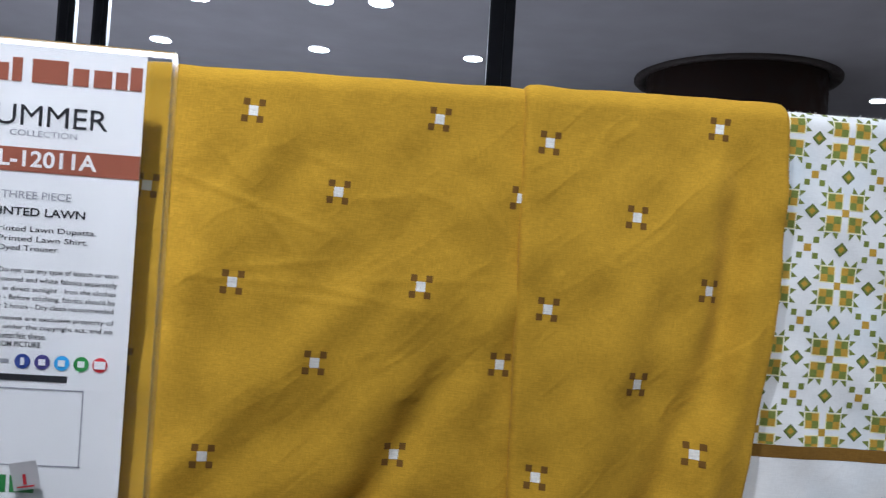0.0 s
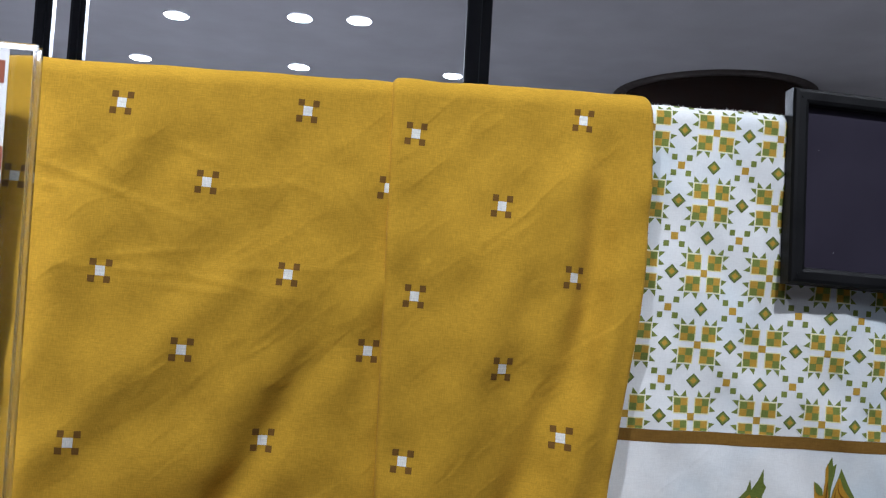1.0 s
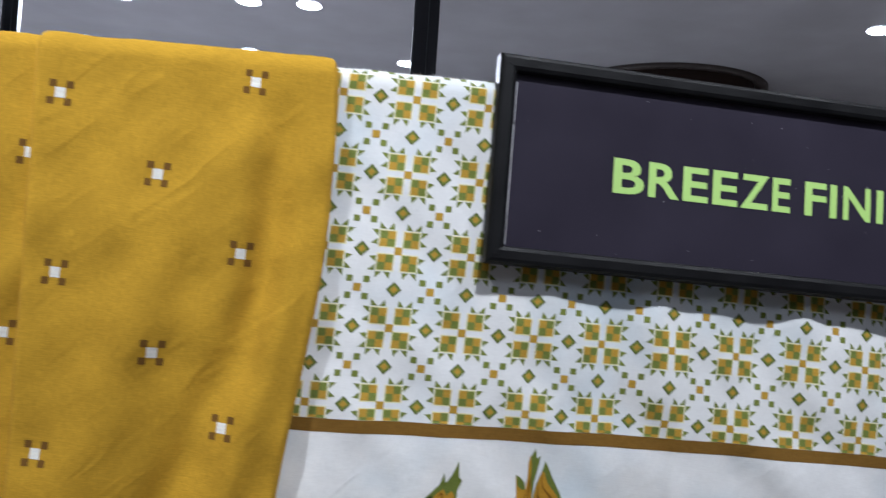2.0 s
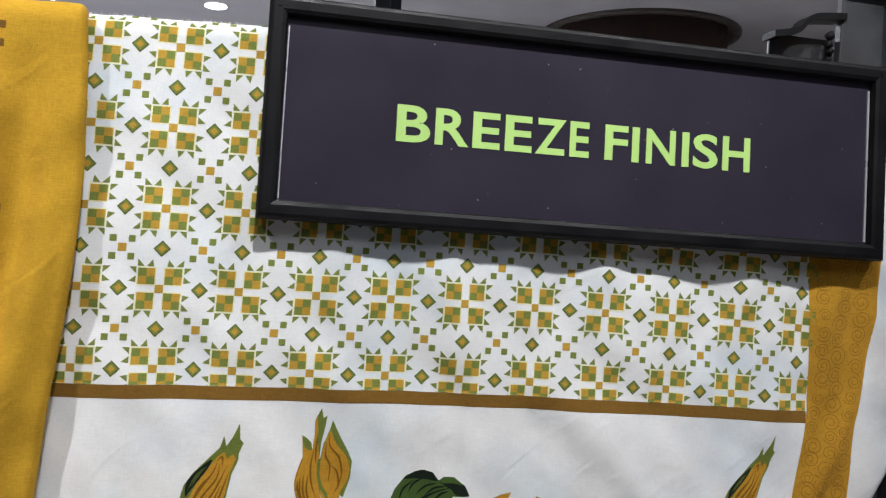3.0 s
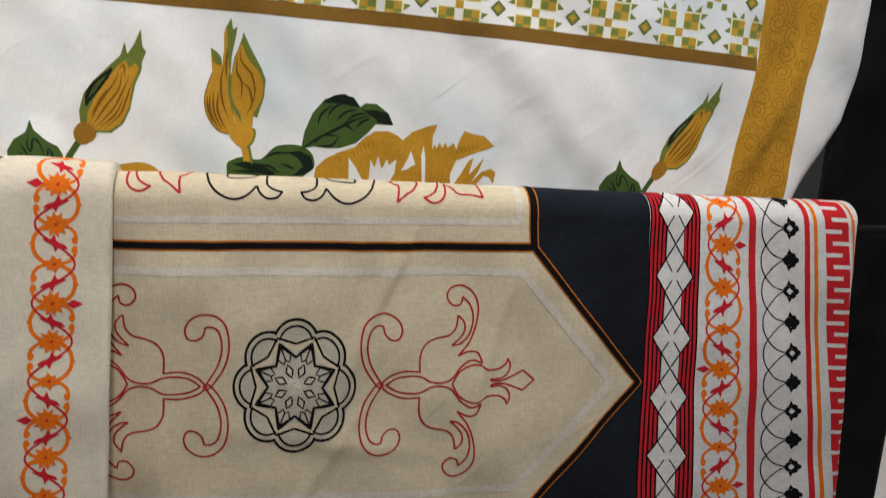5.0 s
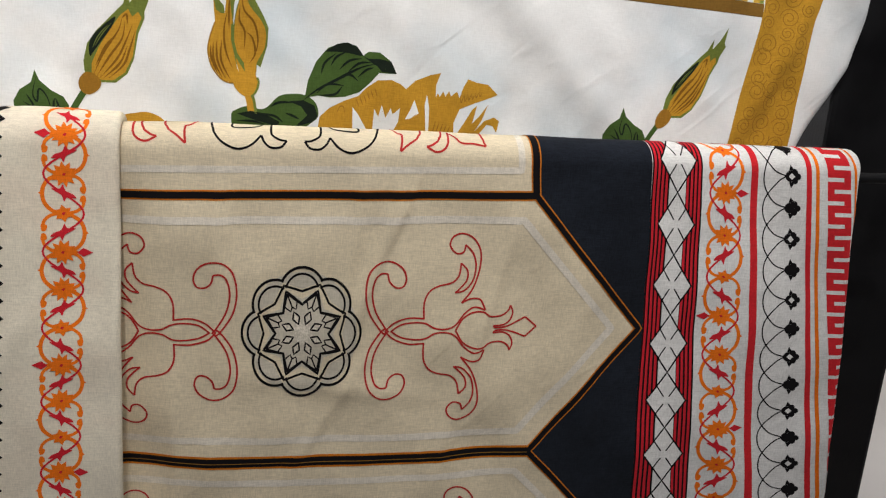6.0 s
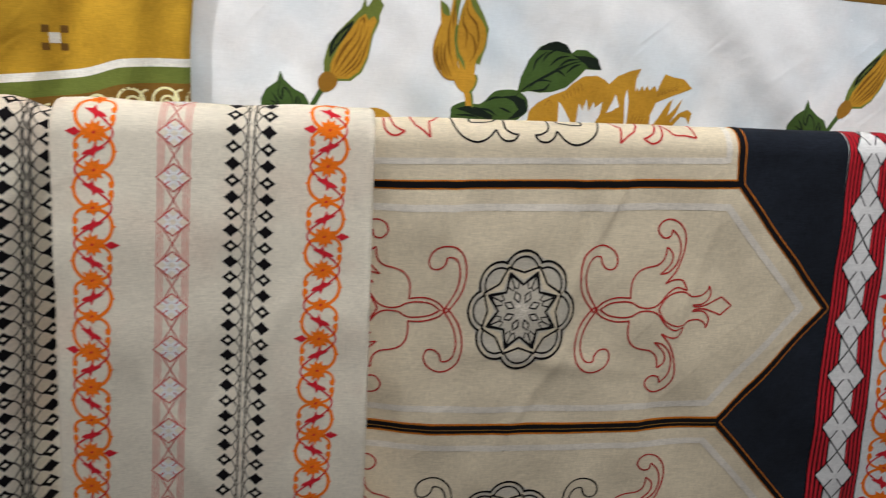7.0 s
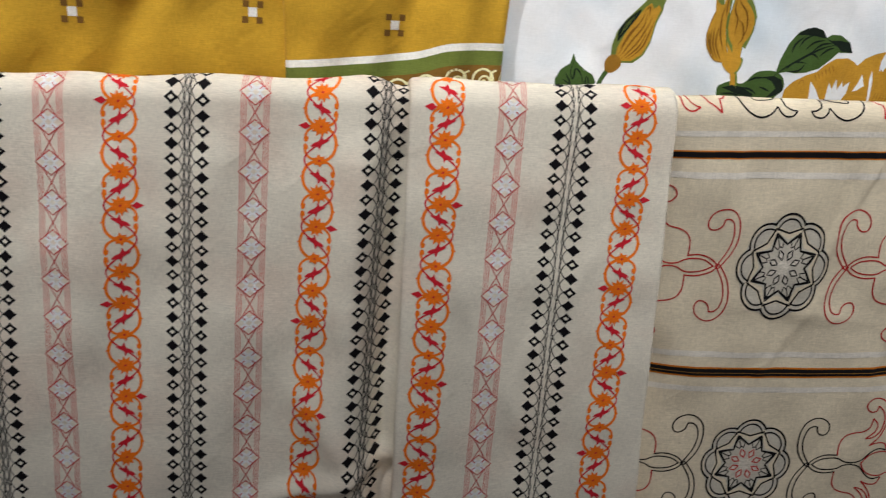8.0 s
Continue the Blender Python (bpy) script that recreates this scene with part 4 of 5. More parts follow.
# ---------------------------------------------------------------- stripes shared by the two lower cloths
def flower_vine(ink, x, v0, v1, half=0.0094, pitch=0.0178, start=1.3184, side=1, order=(0, 1, 2), way=-1):
    """Two crossing strands, orange and crimson: a flower at each node of the orange one; every third has a crimson bud."""
    big = half / 0.0094
    for k in range(-4, int((v1 - v0) / pitch) + 2):
        v, s = start + way * pitch * k, side * (1 if k % 2 == 0 else -1)
        if not v0 < v < v1:
            continue
        kind = order[k % 3]
        m = v + way * pitch / 2

        def at(pts):
            return [(x + s * a * half, m + way * b * pitch) for a, b in pts]
        ink.stroke(at(smooth_line([(0.15, -0.50), (0.66, -0.36), (0.90, -0.16), (0.94, 0.06), (0.80, 0.28), (0.46, 0.45), (0.10, 0.52)], steps=4)), 0.0017 * big, "orange", 1)
        for e in (-1, 1):
            ink.stroke(at(smooth_line([(-0.12, e * 0.50), (-0.56, e * 0.44), (-0.84, e * 0.30), (-0.90, e * 0.12)], steps=4)), 0.0014 * big, "orange", 1)
            ink.fill(at(smooth_line([(-0.98, e * 0.20), (-0.72, e * 0.18), (-0.76, e * 0.05), (-0.94, e * 0.03)], True, 3)), "orange", 1)
        ink.fill(at([(0.88, 0.06), (1.14, 0.00), (0.90, -0.10)]), "orange", 1)
        # crimson strand from this middle to the next, with a three-pointed leaf on the middle
        turn = [(-math.sin(math.pi * (t / 10)), t / 10) for t in range(11)]
        ink.stroke(at([(0.90 * a, b) for a, b in turn]), 0.0009 * big, "crimson", 2)
        ink.fill(at(smooth_line([(0.56, -0.13), (0.18, -0.13), (0.05, -0.25), (-0.08, -0.08), (-0.40, 0.00), (-0.56, 0.11), (-0.16, 0.09), (-0.02, 0.20), (0.08, 0.05), (0.30, -0.03)], True, 3)), "crimson", 3)
        size = (0.0060, 0.0059, 0.0040)[kind] * big
        n = 10 if kind < 2 else 6
        star = [(x + size * (1.0 if i % 2 else 0.62) * math.cos(i * math.pi / n + 0.2), v + size * (1.0 if i % 2 else 0.62) * math.sin(i * math.pi / n + 0.2)) for i in range(2 * n)]
        ink.fill(star, "orange", 3)
        ink.fill([(x - 0.0008 * big, v - 0.0004 * big), (x + 0.0003 * big, v - 0.0008 * big), (x + 0.0009 * big, v + 0.0005 * big), (x - 0.0002 * big, v + 0.0006 * big)], "crimson", 4)
        if kind == 0:
            q = -s * half
            ink.fill([(x + 0.62 * q, v), (x + 0.90 * q, v - 0.0020 * big), (x + 1.34 * q, v), (x + 0.90 * q, v + 0.0020 * big)], "crimson", 3)
            ink.stroke([(x + 0.4 * q, v), (x + 0.66 * q, v)], 0.0012 * big, "orange", 2)


def seed_chain(ink, x, v0, v1, half=0.0083, pitch=0.0081, start=1.3164, drop=0.0007, thin=1.0, dense=False):
    """Two rows of seeds, solid and open by turns, on stems that loop into the two strands between them."""
    for s in (-1, 1):
        for q, colour in ((0.0013, "black"), (0.0006, "grey"))[:2 if dense else 1]:
            line = [(x + s * (q + 0.0005 * math.cos(6.283 * (v0 + 0.001 * i - start) / pitch)), v0 + 0.001 * i) for i in range(int((v1 - v0) / 0.001))]
            ink.stroke(line, 0.00045 * thin, colour, 1)
        for k in range(-4, int((v1 - v0) / pitch)):
            v = start - pitch * k - (drop if s > 0 else 0.0)
            if not v0 < v < v1:
                continue
            cx, a, b = x + s * half, 0.0035, 0.0029
            tips = [(a * 1.12, 0), (a * 0.45, b * 0.62), (0, b * 1.22), (-a * 0.45, b * 0.62), (-a * 1.12, 0), (-a * 0.45, -b * 0.62), (0, -b * 1.22), (a * 0.45, -b * 0.62)]
            ink.fill([(cx + p, v + q) for p, q in tips], "black", 1)
            if k % 2:
                ink.fill([(cx - a * 0.46, v), (cx, v - b * 0.46), (cx + a * 0.46, v), (cx, v + b * 0.46)], "ecru", 2)
            for e in (-1, 1):
                ink.stroke(smooth_line([(cx - s * a, v), (x + s * 0.0034, v + e * 0.0016), (x + s * 0.0019, v + e * 0.0050), (x + s * 0.0013, v + e * 0.0090)], steps=3), 0.00055 * thin, "black", 1)


def pink_lattice(ink, x, v0, v1, half=0.0080, pitch=0.0212, start=1.3133):
    v0 = start - pitch * 14
    for s in (-1, 1):
        for q in (0.0048, 0.0060, 0.0072):
            ink.stroke([(x + s * q, v0), (x + s * q, v1)], 0.00042, "pink", 1)
    for k in range(int((v1 - v0) / pitch) + 1):
        v = v0 + pitch * k
        d = 0.0068
        ink.fill([(x - half, v), (x, v - d), (x + half, v), (x, v + d)], "ecru", 2)
        ink.stroke([(x - half, v), (x, v - d), (x + half, v), (x, v + d)], 0.00065, "rose_pink", 3, closed=True)
        for a, b in ((0.5, 0.5), (-0.5, 0.5), (0.5, -0.5), (-0.5, -0.5)):
            cx, cv = x + a * 0.0044, v + b * 0.0042
            ink.fill([(cx - 0.0027, cv), (cx, cv - 0.0025), (cx + 0.0027, cv), (cx, cv + 0.0025)], "pale", 3)
        for s in (-1, 1):
            ink.stroke([(x + s * 0.0040, v + 0.0036), (x - s * 0.0040, v + pitch - 0.0036)], 0.00055, "rose_pink", 3)
            for e in (-1, 1):
                ink.stroke([(x + s * 0.0040, v + e * 0.0036), (x + s * 0.0020, v + e * 0.0016)], 0.00055, "rose_pink", 4)


# ---------------------------------------------------------------- cream striped cloth
def striped_cloth():
    ob = thing("striped_cloth", "cream cotton cloth with orange, black and pink embroidered-look stripes", "cloth", "hanging cloths")
    fine = waves(41, 9, 10, 30, 0.0019)
    tiny = waves(43, 8, 60, 120, 0.0004)

    def left_relief(x, v):
        h = fine(x, v) + tiny(x, v) * 0.15
        h = h + crease(x, v, 0.104, 1.31, 0.092, 1.02, 0.014, 0.010) + crease(x, v, 0.122, 1.31, 0.121, 1.02, 0.011, -0.018)
        h = h + crease(x, v, 0.020, 1.30, 0.030, 1.02, 0.020, 0.005) + crease(x, v, -0.045, 1.30, -0.05, 1.02, 0.02, 0.005) + crease(x, v, 0.07, 1.14, 0.125, 1.07, 0.010, 0.006) + crease(x, v, 0.060, 1.078, 0.130, 1.100, 0.007, 0.008) + crease(x, v, 0.060, 1.064, 0.130, 1.086, 0.006, -0.006)
        return h

    def right_relief(x, v):
        h = fine(x + 2, v) + tiny(x + 2, v) * 0.15
        h = h + crease(x, v, 0.150, 1.25, 0.152, 1.02, 0.014, 0.006) + crease(x, v, 0.215, 1.28, 0.20, 1.02, 0.016, -0.005) + crease(x, v, 0.165, 1.20, 0.205, 1.12, 0.006, 0.002) + crease(x, v, 0.24, 1.24, 0.20, 1.16, 0.006, 0.0018)
        return h
    under = drape(0.4070, 1.3058, 0.040, 0.0120, left_relief, least=0.5, hang=lambda x, v: -0.10 * np.clip(1.325 - v, 0, 0.35))
    over = drape(0.4015, 1.3070, 0.027, 0.0140, right_relief, least=0.4, hang=lambda x, v: -0.11 * np.clip(1.325 - v, 0, 0.35), left=lambda v: 0.1290 + 0.004 * (1.32 - v),
                 right=lambda v: 0.2750 + 0.012 * (1.325 - v), roll=0.0028)
    sheet("under_fold", under, -0.34, 0.150, 0.95, 1.39, 0.0015, "ecru", ob)
    sheet("over_fold", over, 0.121, 0.320, 0.95, 1.39, 0.0015, "ecru", ob)
    low, high = 1.02, 1.345
    for k in range(-8, 6):
        x = 0.0085 + 0.0352 * k
        ink = Print(under, place=lambda a, b: (a - 0.030 * (a + 0.03) / 0.14 * (1.29 - b), b))
        if k % 3 == 0:
            seed_chain(ink, x, low, high, drop=0.0008 if k < 2 else 0.0026, dense=True)
        elif k % 3 == 1:
            pink_lattice(ink, x, low, high)
        else:
            flower_vine(ink, x, low, high, half=0.0091, pitch=0.0184, start=1.3048 if k < 0 else 1.2970, order=(0, 2, 1))
        if -0.22 < x < 0.125:
            ink.lay(("seed_chain_stripe", "lattice_stripe", "flower_stripe")[k % 3], ob, kind="stuff")
    for x, kind, name in ((0.1445, flower_vine, "flower_stripe"), (0.1805, pink_lattice, "lattice_stripe"), (0.2160, seed_chain, "seed_chain_stripe"), (0.2530, flower_vine, "flower_stripe")):
        ink = Print(over, place=lambda a, b: (a + 0.002 - 0.020 * (1.29 - b), b))
        if kind is flower_vine:
            kind(ink, x, low, high, half=0.0094, pitch=0.0174, start=1.3184 if x > 0.2 else 1.3119)
        else:
            kind(ink, x, low, high)
        ink.lay(name, ob, kind="stuff")


striped_cloth()


# ---------------------------------------------------------------- cloth with pointed panels
def panel_cloth():
    ob = thing("panel_cloth", "beige cotton cloth with pointed panels, rosettes and a red border", "cloth", "hanging cloths")
    fine = waves(61, 9, 10, 26, 0.0017)
    tiny = waves(63, 8, 60, 120, 0.0004)

    def relief(x, v):
        h = fine(x, v) + tiny(x, v) * 0.15
        h = h + crease(x, v, 0.415, 1.33, 0.385, 1.22, 0.0030, 0.0020) + crease(x, v, 0.393, 1.33, 0.377, 1.22, 0.004, 0.0020) + crease(x, v, 0.425, 1.335, 0.402, 1.270, 0.0022, 0.0020) + crease(x, v, 0.470, 1.30, 0.44, 1.16, 0.0035, 0.0014) + crease(x, v, 0.40, 1.22, 0.36, 1.15, 0.004, 0.0014) + crease(x, v, 0.335, 1.20, 0.42, 1.19, 0.006, 0.0012) + crease(x, v, 0.52, 1.27, 0.50, 1.20, 0.006, 0.0012)
        h = h + crease(x, v, 0.322, 1.33, 0.318, 1.20, 0.005, 0.0022) - 0.004 * np.clip((0.300 - x) / 0.022, 0, 1)
        return h
    surf = drape(0.4060, 1.3062, 0.022, 0.012, relief, right=lambda v: 0.6520 + 0.13 * np.clip(1.32 - v, 0, 0.2), roll=0.005)
    sheet("sheet", surf, 0.24, 0.705, 0.95, 1.39, 0.0015, "cream", ob)

    def place(p, q):
        """Panel coordinates: p along from the panel's edge, q down from the first dark line."""
        return 0.279 + p + 0.42 * p * q, 1.2914 + 0.047 * np.minimum(p, 0.21) + 0.03 * np.maximum(p - 0.21, 0) - q * (0.965 + 0.19 * p) - 0.0033 * np.sin(15 * np.clip(p, 0, 0.209)) * np.clip(q / 0.1425, 0, 1)
    tall = 0.1425
    ink = Print(surf, place=place)
    up = -0.062
    # navy ground with the pointed panels cut out of it
    for row in range(-1, 2):
        q0 = tall * row
        for k in range(24):
            a, b = max(q0 + tall * k / 24, up), max(q0 + tall * (k + 1) / 24, up)
            if b <= up:
                continue

            def tip(q):
                return 0.196 + 0.0585 * (1 - abs((q - q0) / tall - 0.5) * 2)
            if row == -1:
                def tip(q):
                    return 0.1948
            n = 10
            for i in range(n):
                pa0, pa1 = tip(a) + (0.2575 - tip(a)) * i / n, tip(a) + (0.2575 - tip(a)) * (i + 1) / n
                pb0, pb1 = tip(b) + (0.2575 - tip(b)) * i / n, tip(b) + (0.2575 - tip(b)) * (i + 1) / n
                ink.fill([(pa0, a), (pa1, a), (pb1, b), (pb0, b)], "navy", 1)
    for row in (0, 1):
        q0 = tall * row
        # lines between the panels
        for off, w, colour, layer in ((0.0, 0.0050, "rust", 2), (0.0, 0.0034, "black", 5)):
            ink.stroke([(-0.01, q0 + off), (0.196, q0 + off)], w * (1.45 if row else 1.0), colour, layer)
            ink.stroke([(0.196, q0), (0.2545, q0 + tall / 2), (0.196, q0 + tall)], w * 0.85, colour, layer + 1)
        if row:
            ink.stroke([(-0.01, q0 + 0.0004), (0.196, q0 + 0.0004)], 0.00040, "ochre_deep", 7)
        for d, w in ((0.0125, 0.0026),):
            ink.stroke([(-0.01, q0 + d), (0.190, q0 + d), (0.2545 - 1.2 * d, q0 + tall / 2), (0.190, q0 + tall - d), (-0.01, q0 + tall - d)], w * 1.5, "faint", 1)
    for off, w, colour, layer in ((0.0, 0.0050, "rust", 3), (0.0, 0.0036, "black", 6)):
        ink.stroke([(0.1948, up), (0.1955, -0.010), (0.196, 0.0)], w, colour, layer)
    ink.stroke([(-0.01, -0.0125), (0.188, -0.0125), (0.1875, up)], 0.0034, "faint", 1)
    ink.lay("panel_print", ob)

    def rosette(ink, p, q, size, line, heart):
        n = 8

        def ring(r0, r1, turn=0.0):
            return [(p + size * (r0 if i % 2 else r1) * math.cos(radians(22.5 * i + turn)), q + size * (r0 if i % 2 else r1) * math.sin(radians(22.5 * i + turn))) for i in range(16)]
        ink.fill(arc(p, q, size * 0.93, 0, 348, 30), "ring_ground", 0)
        for k in range(n):
            a = 45 * k
            cx, cq = p + size * 0.62 * math.cos(radians(a)), q + size * 0.62 * math.sin(radians(a))
            ink.stroke(arc(cx, cq, size * 0.37, a - 66, a + 66, 16), 0.00145, line, 2)
            ink.stroke(arc(cx, cq, size * 0.275, a - 76, a + 76, 14), 0.00120, line, 2)
        ink.fill(ring(0.83, 0.67), "cream", 1)
        ink.stroke(ring(0.785, 0.635), 0.0013, line, 2, closed=True)
        ink.fill(ring(0.70, 0.52), "ring_ground", 3)
        ink.stroke(ring(0.69, 0.44), 0.0015, line, 4, closed=True)
        for k in range(n):
            a = radians(45 * k + 22.5)
            u, w = (math.cos(a), math.sin(a)), (-math.sin(a), math.cos(a))

            def at(r, s):
                return (p + size * (r * u[0] + s * w[0]), q + size * (r * u[1] + s * w[1]))
            ink.stroke([at(0.64, 0.0), at(0.48, 0.11), at(0.38, 0.05), at(0.43, 0.0)], 0.0009, line, 4, closed=True)
            ink.stroke([at(0.64, 0.0), at(0.48, -0.11), at(0.38, -0.05), at(0.43, 0.0)], 0.0009, line, 4, closed=True)
            ink.stroke([at(0.355, 0.0), at(0.255, 0.060), at(0.150, 0.0), at(0.255, -0.060)], 0.0010, heart, 4, closed=True)
        ink.fill(ring(0.13, 0.40, 22.5), "faint", 3)

    def scroll(ink, p, q, flip, near, far):
        """One flourish, drawn from its crossing outwards; flip turns it to the other side. Millimetres; two inks."""
        for s in (-1, 1):
            def draw(pts, wide=0.00090):
                colour = near if pts[0][0] < 15 else far
                ink.stroke([(p + flip * 0.001 * a, q - s * 0.001 * b) for a, b in smooth_line(pts)], wide, colour, 2)
            draw([(0.2, 1.6), (-2.2, -0.4), (-7.7, -9.6), (-9.8, -20.2), (-8.3, -30.5), (-3.6, -36.1), (2.3, -36.9), (7.8, -33.8), (10.1, -28.6), (8.7, -24.1), (5.1, -23.6), (2.0, -26.3), (0.9, -30.6)])
            draw([(1.8, 0.4), (-0.1, -2.0), (-4.8, -10.8), (-6.6, -20.1), (-5.2, -27.8), (-2.3, -30.7), (0.9, -30.6)])
            draw([(0.0, 0.0), (4.5, -4.5), (11.7, -7.0), (19.7, -6.6)])
            draw([(2.8, 0.1), (8.1, -3.5), (15.4, -4.6), (20.4, -3.9), (24.8, -1.4), (30.4, -0.9), (35.3, -3.0), (40.0, -9.2), (44.9, -12.4), (50.0, -10.9)])
            draw([(19.3, -6.2), (19.4, -15.3), (22.2, -21.1), (27.1, -23.8), (33.2, -25.3), (36.7, -29.1), (37.7, -35.5)])
            draw([(37.7, -35.5), (41.0, -31.5), (40.6, -26.4), (37.0, -21.9), (34.9, -20.0)])
            draw([(34.9, -20.0), (39.5, -21.2), (43.7, -26.3), (45.2, -34.0), (43.7, -40.5), (39.8, -45.0)])
            draw([(39.8, -45.0), (38.7, -41.2), (35.0, -40.7), (32.0, -44.6), (33.5, -49.0), (38.3, -50.8), (44.0, -48.1), (47.4, -41.6), (47.1, -32.6), (43.8, -22.3), (38.2, -14.6)])
            draw([(38.2, -14.6), (42.8, -16.8), (47.8, -16.3), (50.3, -10.9)])
            draw([(35.4, 0.0), (38.9, -6.2), (43.8, -9.4), (49.4, -9.8), (53.3, -7.4), (59.0, -7.2), (62.7, -9.6), (63.8, -12.4)])
            draw([(63.8, -12.4), (65.2, -8.4), (63.6, -4.2), (59.9, -2.0), (54.8, -2.0)])
            draw([(54.8, -2.0), (56.4, -0.8), (62.5, -1.2), (72.1, -5.4)])
            draw([(72.1, -5.4), (78.0, 0.0)])

    for row in (0, 1):
        mid = tall * (row + 0.493)
        ink = Print(surf, place=lambda p, q: place(0.0805 + (p - 0.0805) * 0.82, q), grain=0.0014)
        rosette(ink, 0.0805, mid, 0.0350, "black", "black" if row == 0 else "rose")
        ink.lay("rosette_print", ob)
        ink = Print(surf, place=place, grain=0.0015)
        scroll(ink, 0.1210, mid, 1, "rose" if row == 0 else "black", "rose")
        ink.lay("scroll_print", ob)
        scroll(ink, 0.0400, mid, -1, "rose" if row == 0 else "black", "rose")
        ink.lay("scroll_print", ob)
    # ends of the motifs of the panel that runs over the rail, alike on both sides of the panel's middle
    ink = Print(surf, grain=0.0014)
    for s in (-1, 1):
        for pts, colour in (([(4.2, 0.2), (7.6, 0.7), (11.3, 3.7), (11.4, 9.3)], "black"), ([(15.5, 9.8), (18.4, 6.9), (28.8, 5.9), (29.1, 10.0)], "black"),
                            ([(4.2, 0.2), (6.7, -2.9), (11.2, -3.3), (14.4, -0.8), (15.9, 2.7)], "black"), ([(15.9, 2.7), (20.2, -2.3), (26.6, -4.4), (33.9, -1.2), (38.0, 4.8), (39.2, 11.0)], "black"),
                            ([(44.7, 11.2), (47.8, 6.4), (50.3, 4.8), (49.7, -2.7)], "rose"), ([(49.7, -2.7), (53.5, 0.8), (59.0, 5.7), (59.5, 11.0)], "rose"), ([(62.4, 0.2), (65.3, 1.2), (69.1, 5.0), (70.0, 11.0)], "rose"),
                            ([(62.4, 0.2), (66.8, -2.3), (70.9, -1.0), (72.9, 2.7), (73.1, 9.0)], "rose"), ([(73.7, 7.6), (79.5, 3.0), (85.6, 2.6), (91.8, 1.3)], "rose"), ([(91.8, 1.3), (90.0, 6.0), (89.2, 12.0)], "rose")):
            if s > 0 or pts[0][0] < 72:
                line = smooth_line(pts)
                ink.stroke([(0.3553 + s * 0.001 * a, 1.3205 + 0.001 * b * (1.0 if b < 4 else 1.25) + 0.00002 * s * a) for a, b in line], 0.00105, colour, 2)
    ink.lay("scroll_print", ob)

    # the striped border
    def border(p, q):
        return 0.279 + p + (0.095 + 1.45 * np.maximum(p - 0.257, 0)) * q, 1.3065 + 0.010 * (p - 0.25) - q
    low, high = -0.062, 0.30
    ink = Print(surf, place=border)
    ink.rect(0.2560, low, 0.3880, high, "pale", 0)
    for x in (0.2572, 0.2755):
        ink.rect(x, low, x + 0.0092, high, "crimson", 2)
        for k in range(5):
            ink.rect(x + 0.0022 * k, low, x + 0.0022 * k + 0.0009, high, "black", 3)
    ink.rect(0.3138, low, 0.3178, high, "red", 2)
    ink.rect(0.3462, low, 0.3493, high, "red", 2)
    ink.rect(0.3519, low, 0.3540, high, "orange", 2)
    ink.rect(0.3758, low, 0.3774, high, "orange", 2)
    ink.lay("border_print", ob)
    ink = Print(surf, place=border)
    pitch, mx = 0.0338, 0.2716
    for k in range(11):
        q = -0.0500 + pitch * k
        d, e = 0.0100, pitch / 2
        ink.rect(mx - 0.0044, q + e * 0.45, mx + 0.0044, q + pitch - e * 0.45, "pale", 4)
        ink.fill([(mx - d, q), (mx, q - e), (mx + d, q), (mx, q + e)], "pale", 5)
        ink.stroke([(mx - d, q), (mx, q - e), (mx + d, q), (mx, q + e)], 0.0008, "black", 6, closed=True)
        for a in (-1, 1):
            for b in (-1, 1):
                ink.stroke([(mx + a * 0.0049, q + b * e * 0.50), (mx + a * 0.0013, q + b * e * 0.13)], 0.0007, "black", 6)
    ink.lay("diamond_stripe", ob, kind="stuff")
    ink = Print(surf, place=border)
    flower_vine(ink, 0.2990, low, high, 0.0102, 0.0229, start=0.0, side=-1, way=1)
    ink.lay("flower_stripe", ob, kind="stuff")
    ink = Print(surf, place=border)
    pitch, cx = 0.0172, 0.3262
    for k in range(21):
        q = low + pitch * k
        ink.stroke(smooth_line([(cx + 0.0090, q), (cx + 0.0010, q - 0.0030), (cx - 0.0046, q - 0.0120), (cx - 0.0040, q - 0.0220), (cx + 0.0030, q - 0.0310), (cx + 0.0080, q - 0.0344)]), 0.0007, "black", 2)
        bx = cx + 0.0115
        ink.fill(arc(bx - 0.0012, q, 0.0030, 0, 330, 11), "black", 2)
        for ox, oq, r in ((0.0014, 0.0022, 0.0019), (0.0014, -0.0022, 0.0019), (0.0034, 0.0, 0.0018)):
            ink.fill(arc(bx + ox, q + oq, r, 0, 330, 9), "black", 2)
        ink.fill([(bx - 0.0008, q - 0.0062), (bx + 0.0014, q - 0.003), (bx - 0.002, q - 0.003)], "black", 2)
        ink.fill([(bx - 0.0008, q + 0.0062), (bx + 0.0014, q + 0.003), (bx - 0.002, q + 0.003)], "black", 2)
        if k % 2:
            ink.fill([(bx - 0.0022, q), (bx - 0.0004, q - 0.0018), (bx + 0.0016, q), (bx - 0.0004, q + 0.0018)], "pale", 3)
    ink.lay("vine_stripe", ob, kind="stuff")
    ink = Print(surf, place=border)
    pitch = 0.0128
    ink.rect(0.3590, low, 0.3735, high, "red", 2)
    for k in range(30):
        q = low + pitch * k
        ink.rect(0.3586, q, 0.3692, q + 0.0022, "pale", 3)
        ink.rect(0.3632, q + pitch * 0.50, 0.3739, q + pitch * 0.50 + 0.0022, "pale", 3)
    ink.lay("key_stripe", ob, kind="stuff")


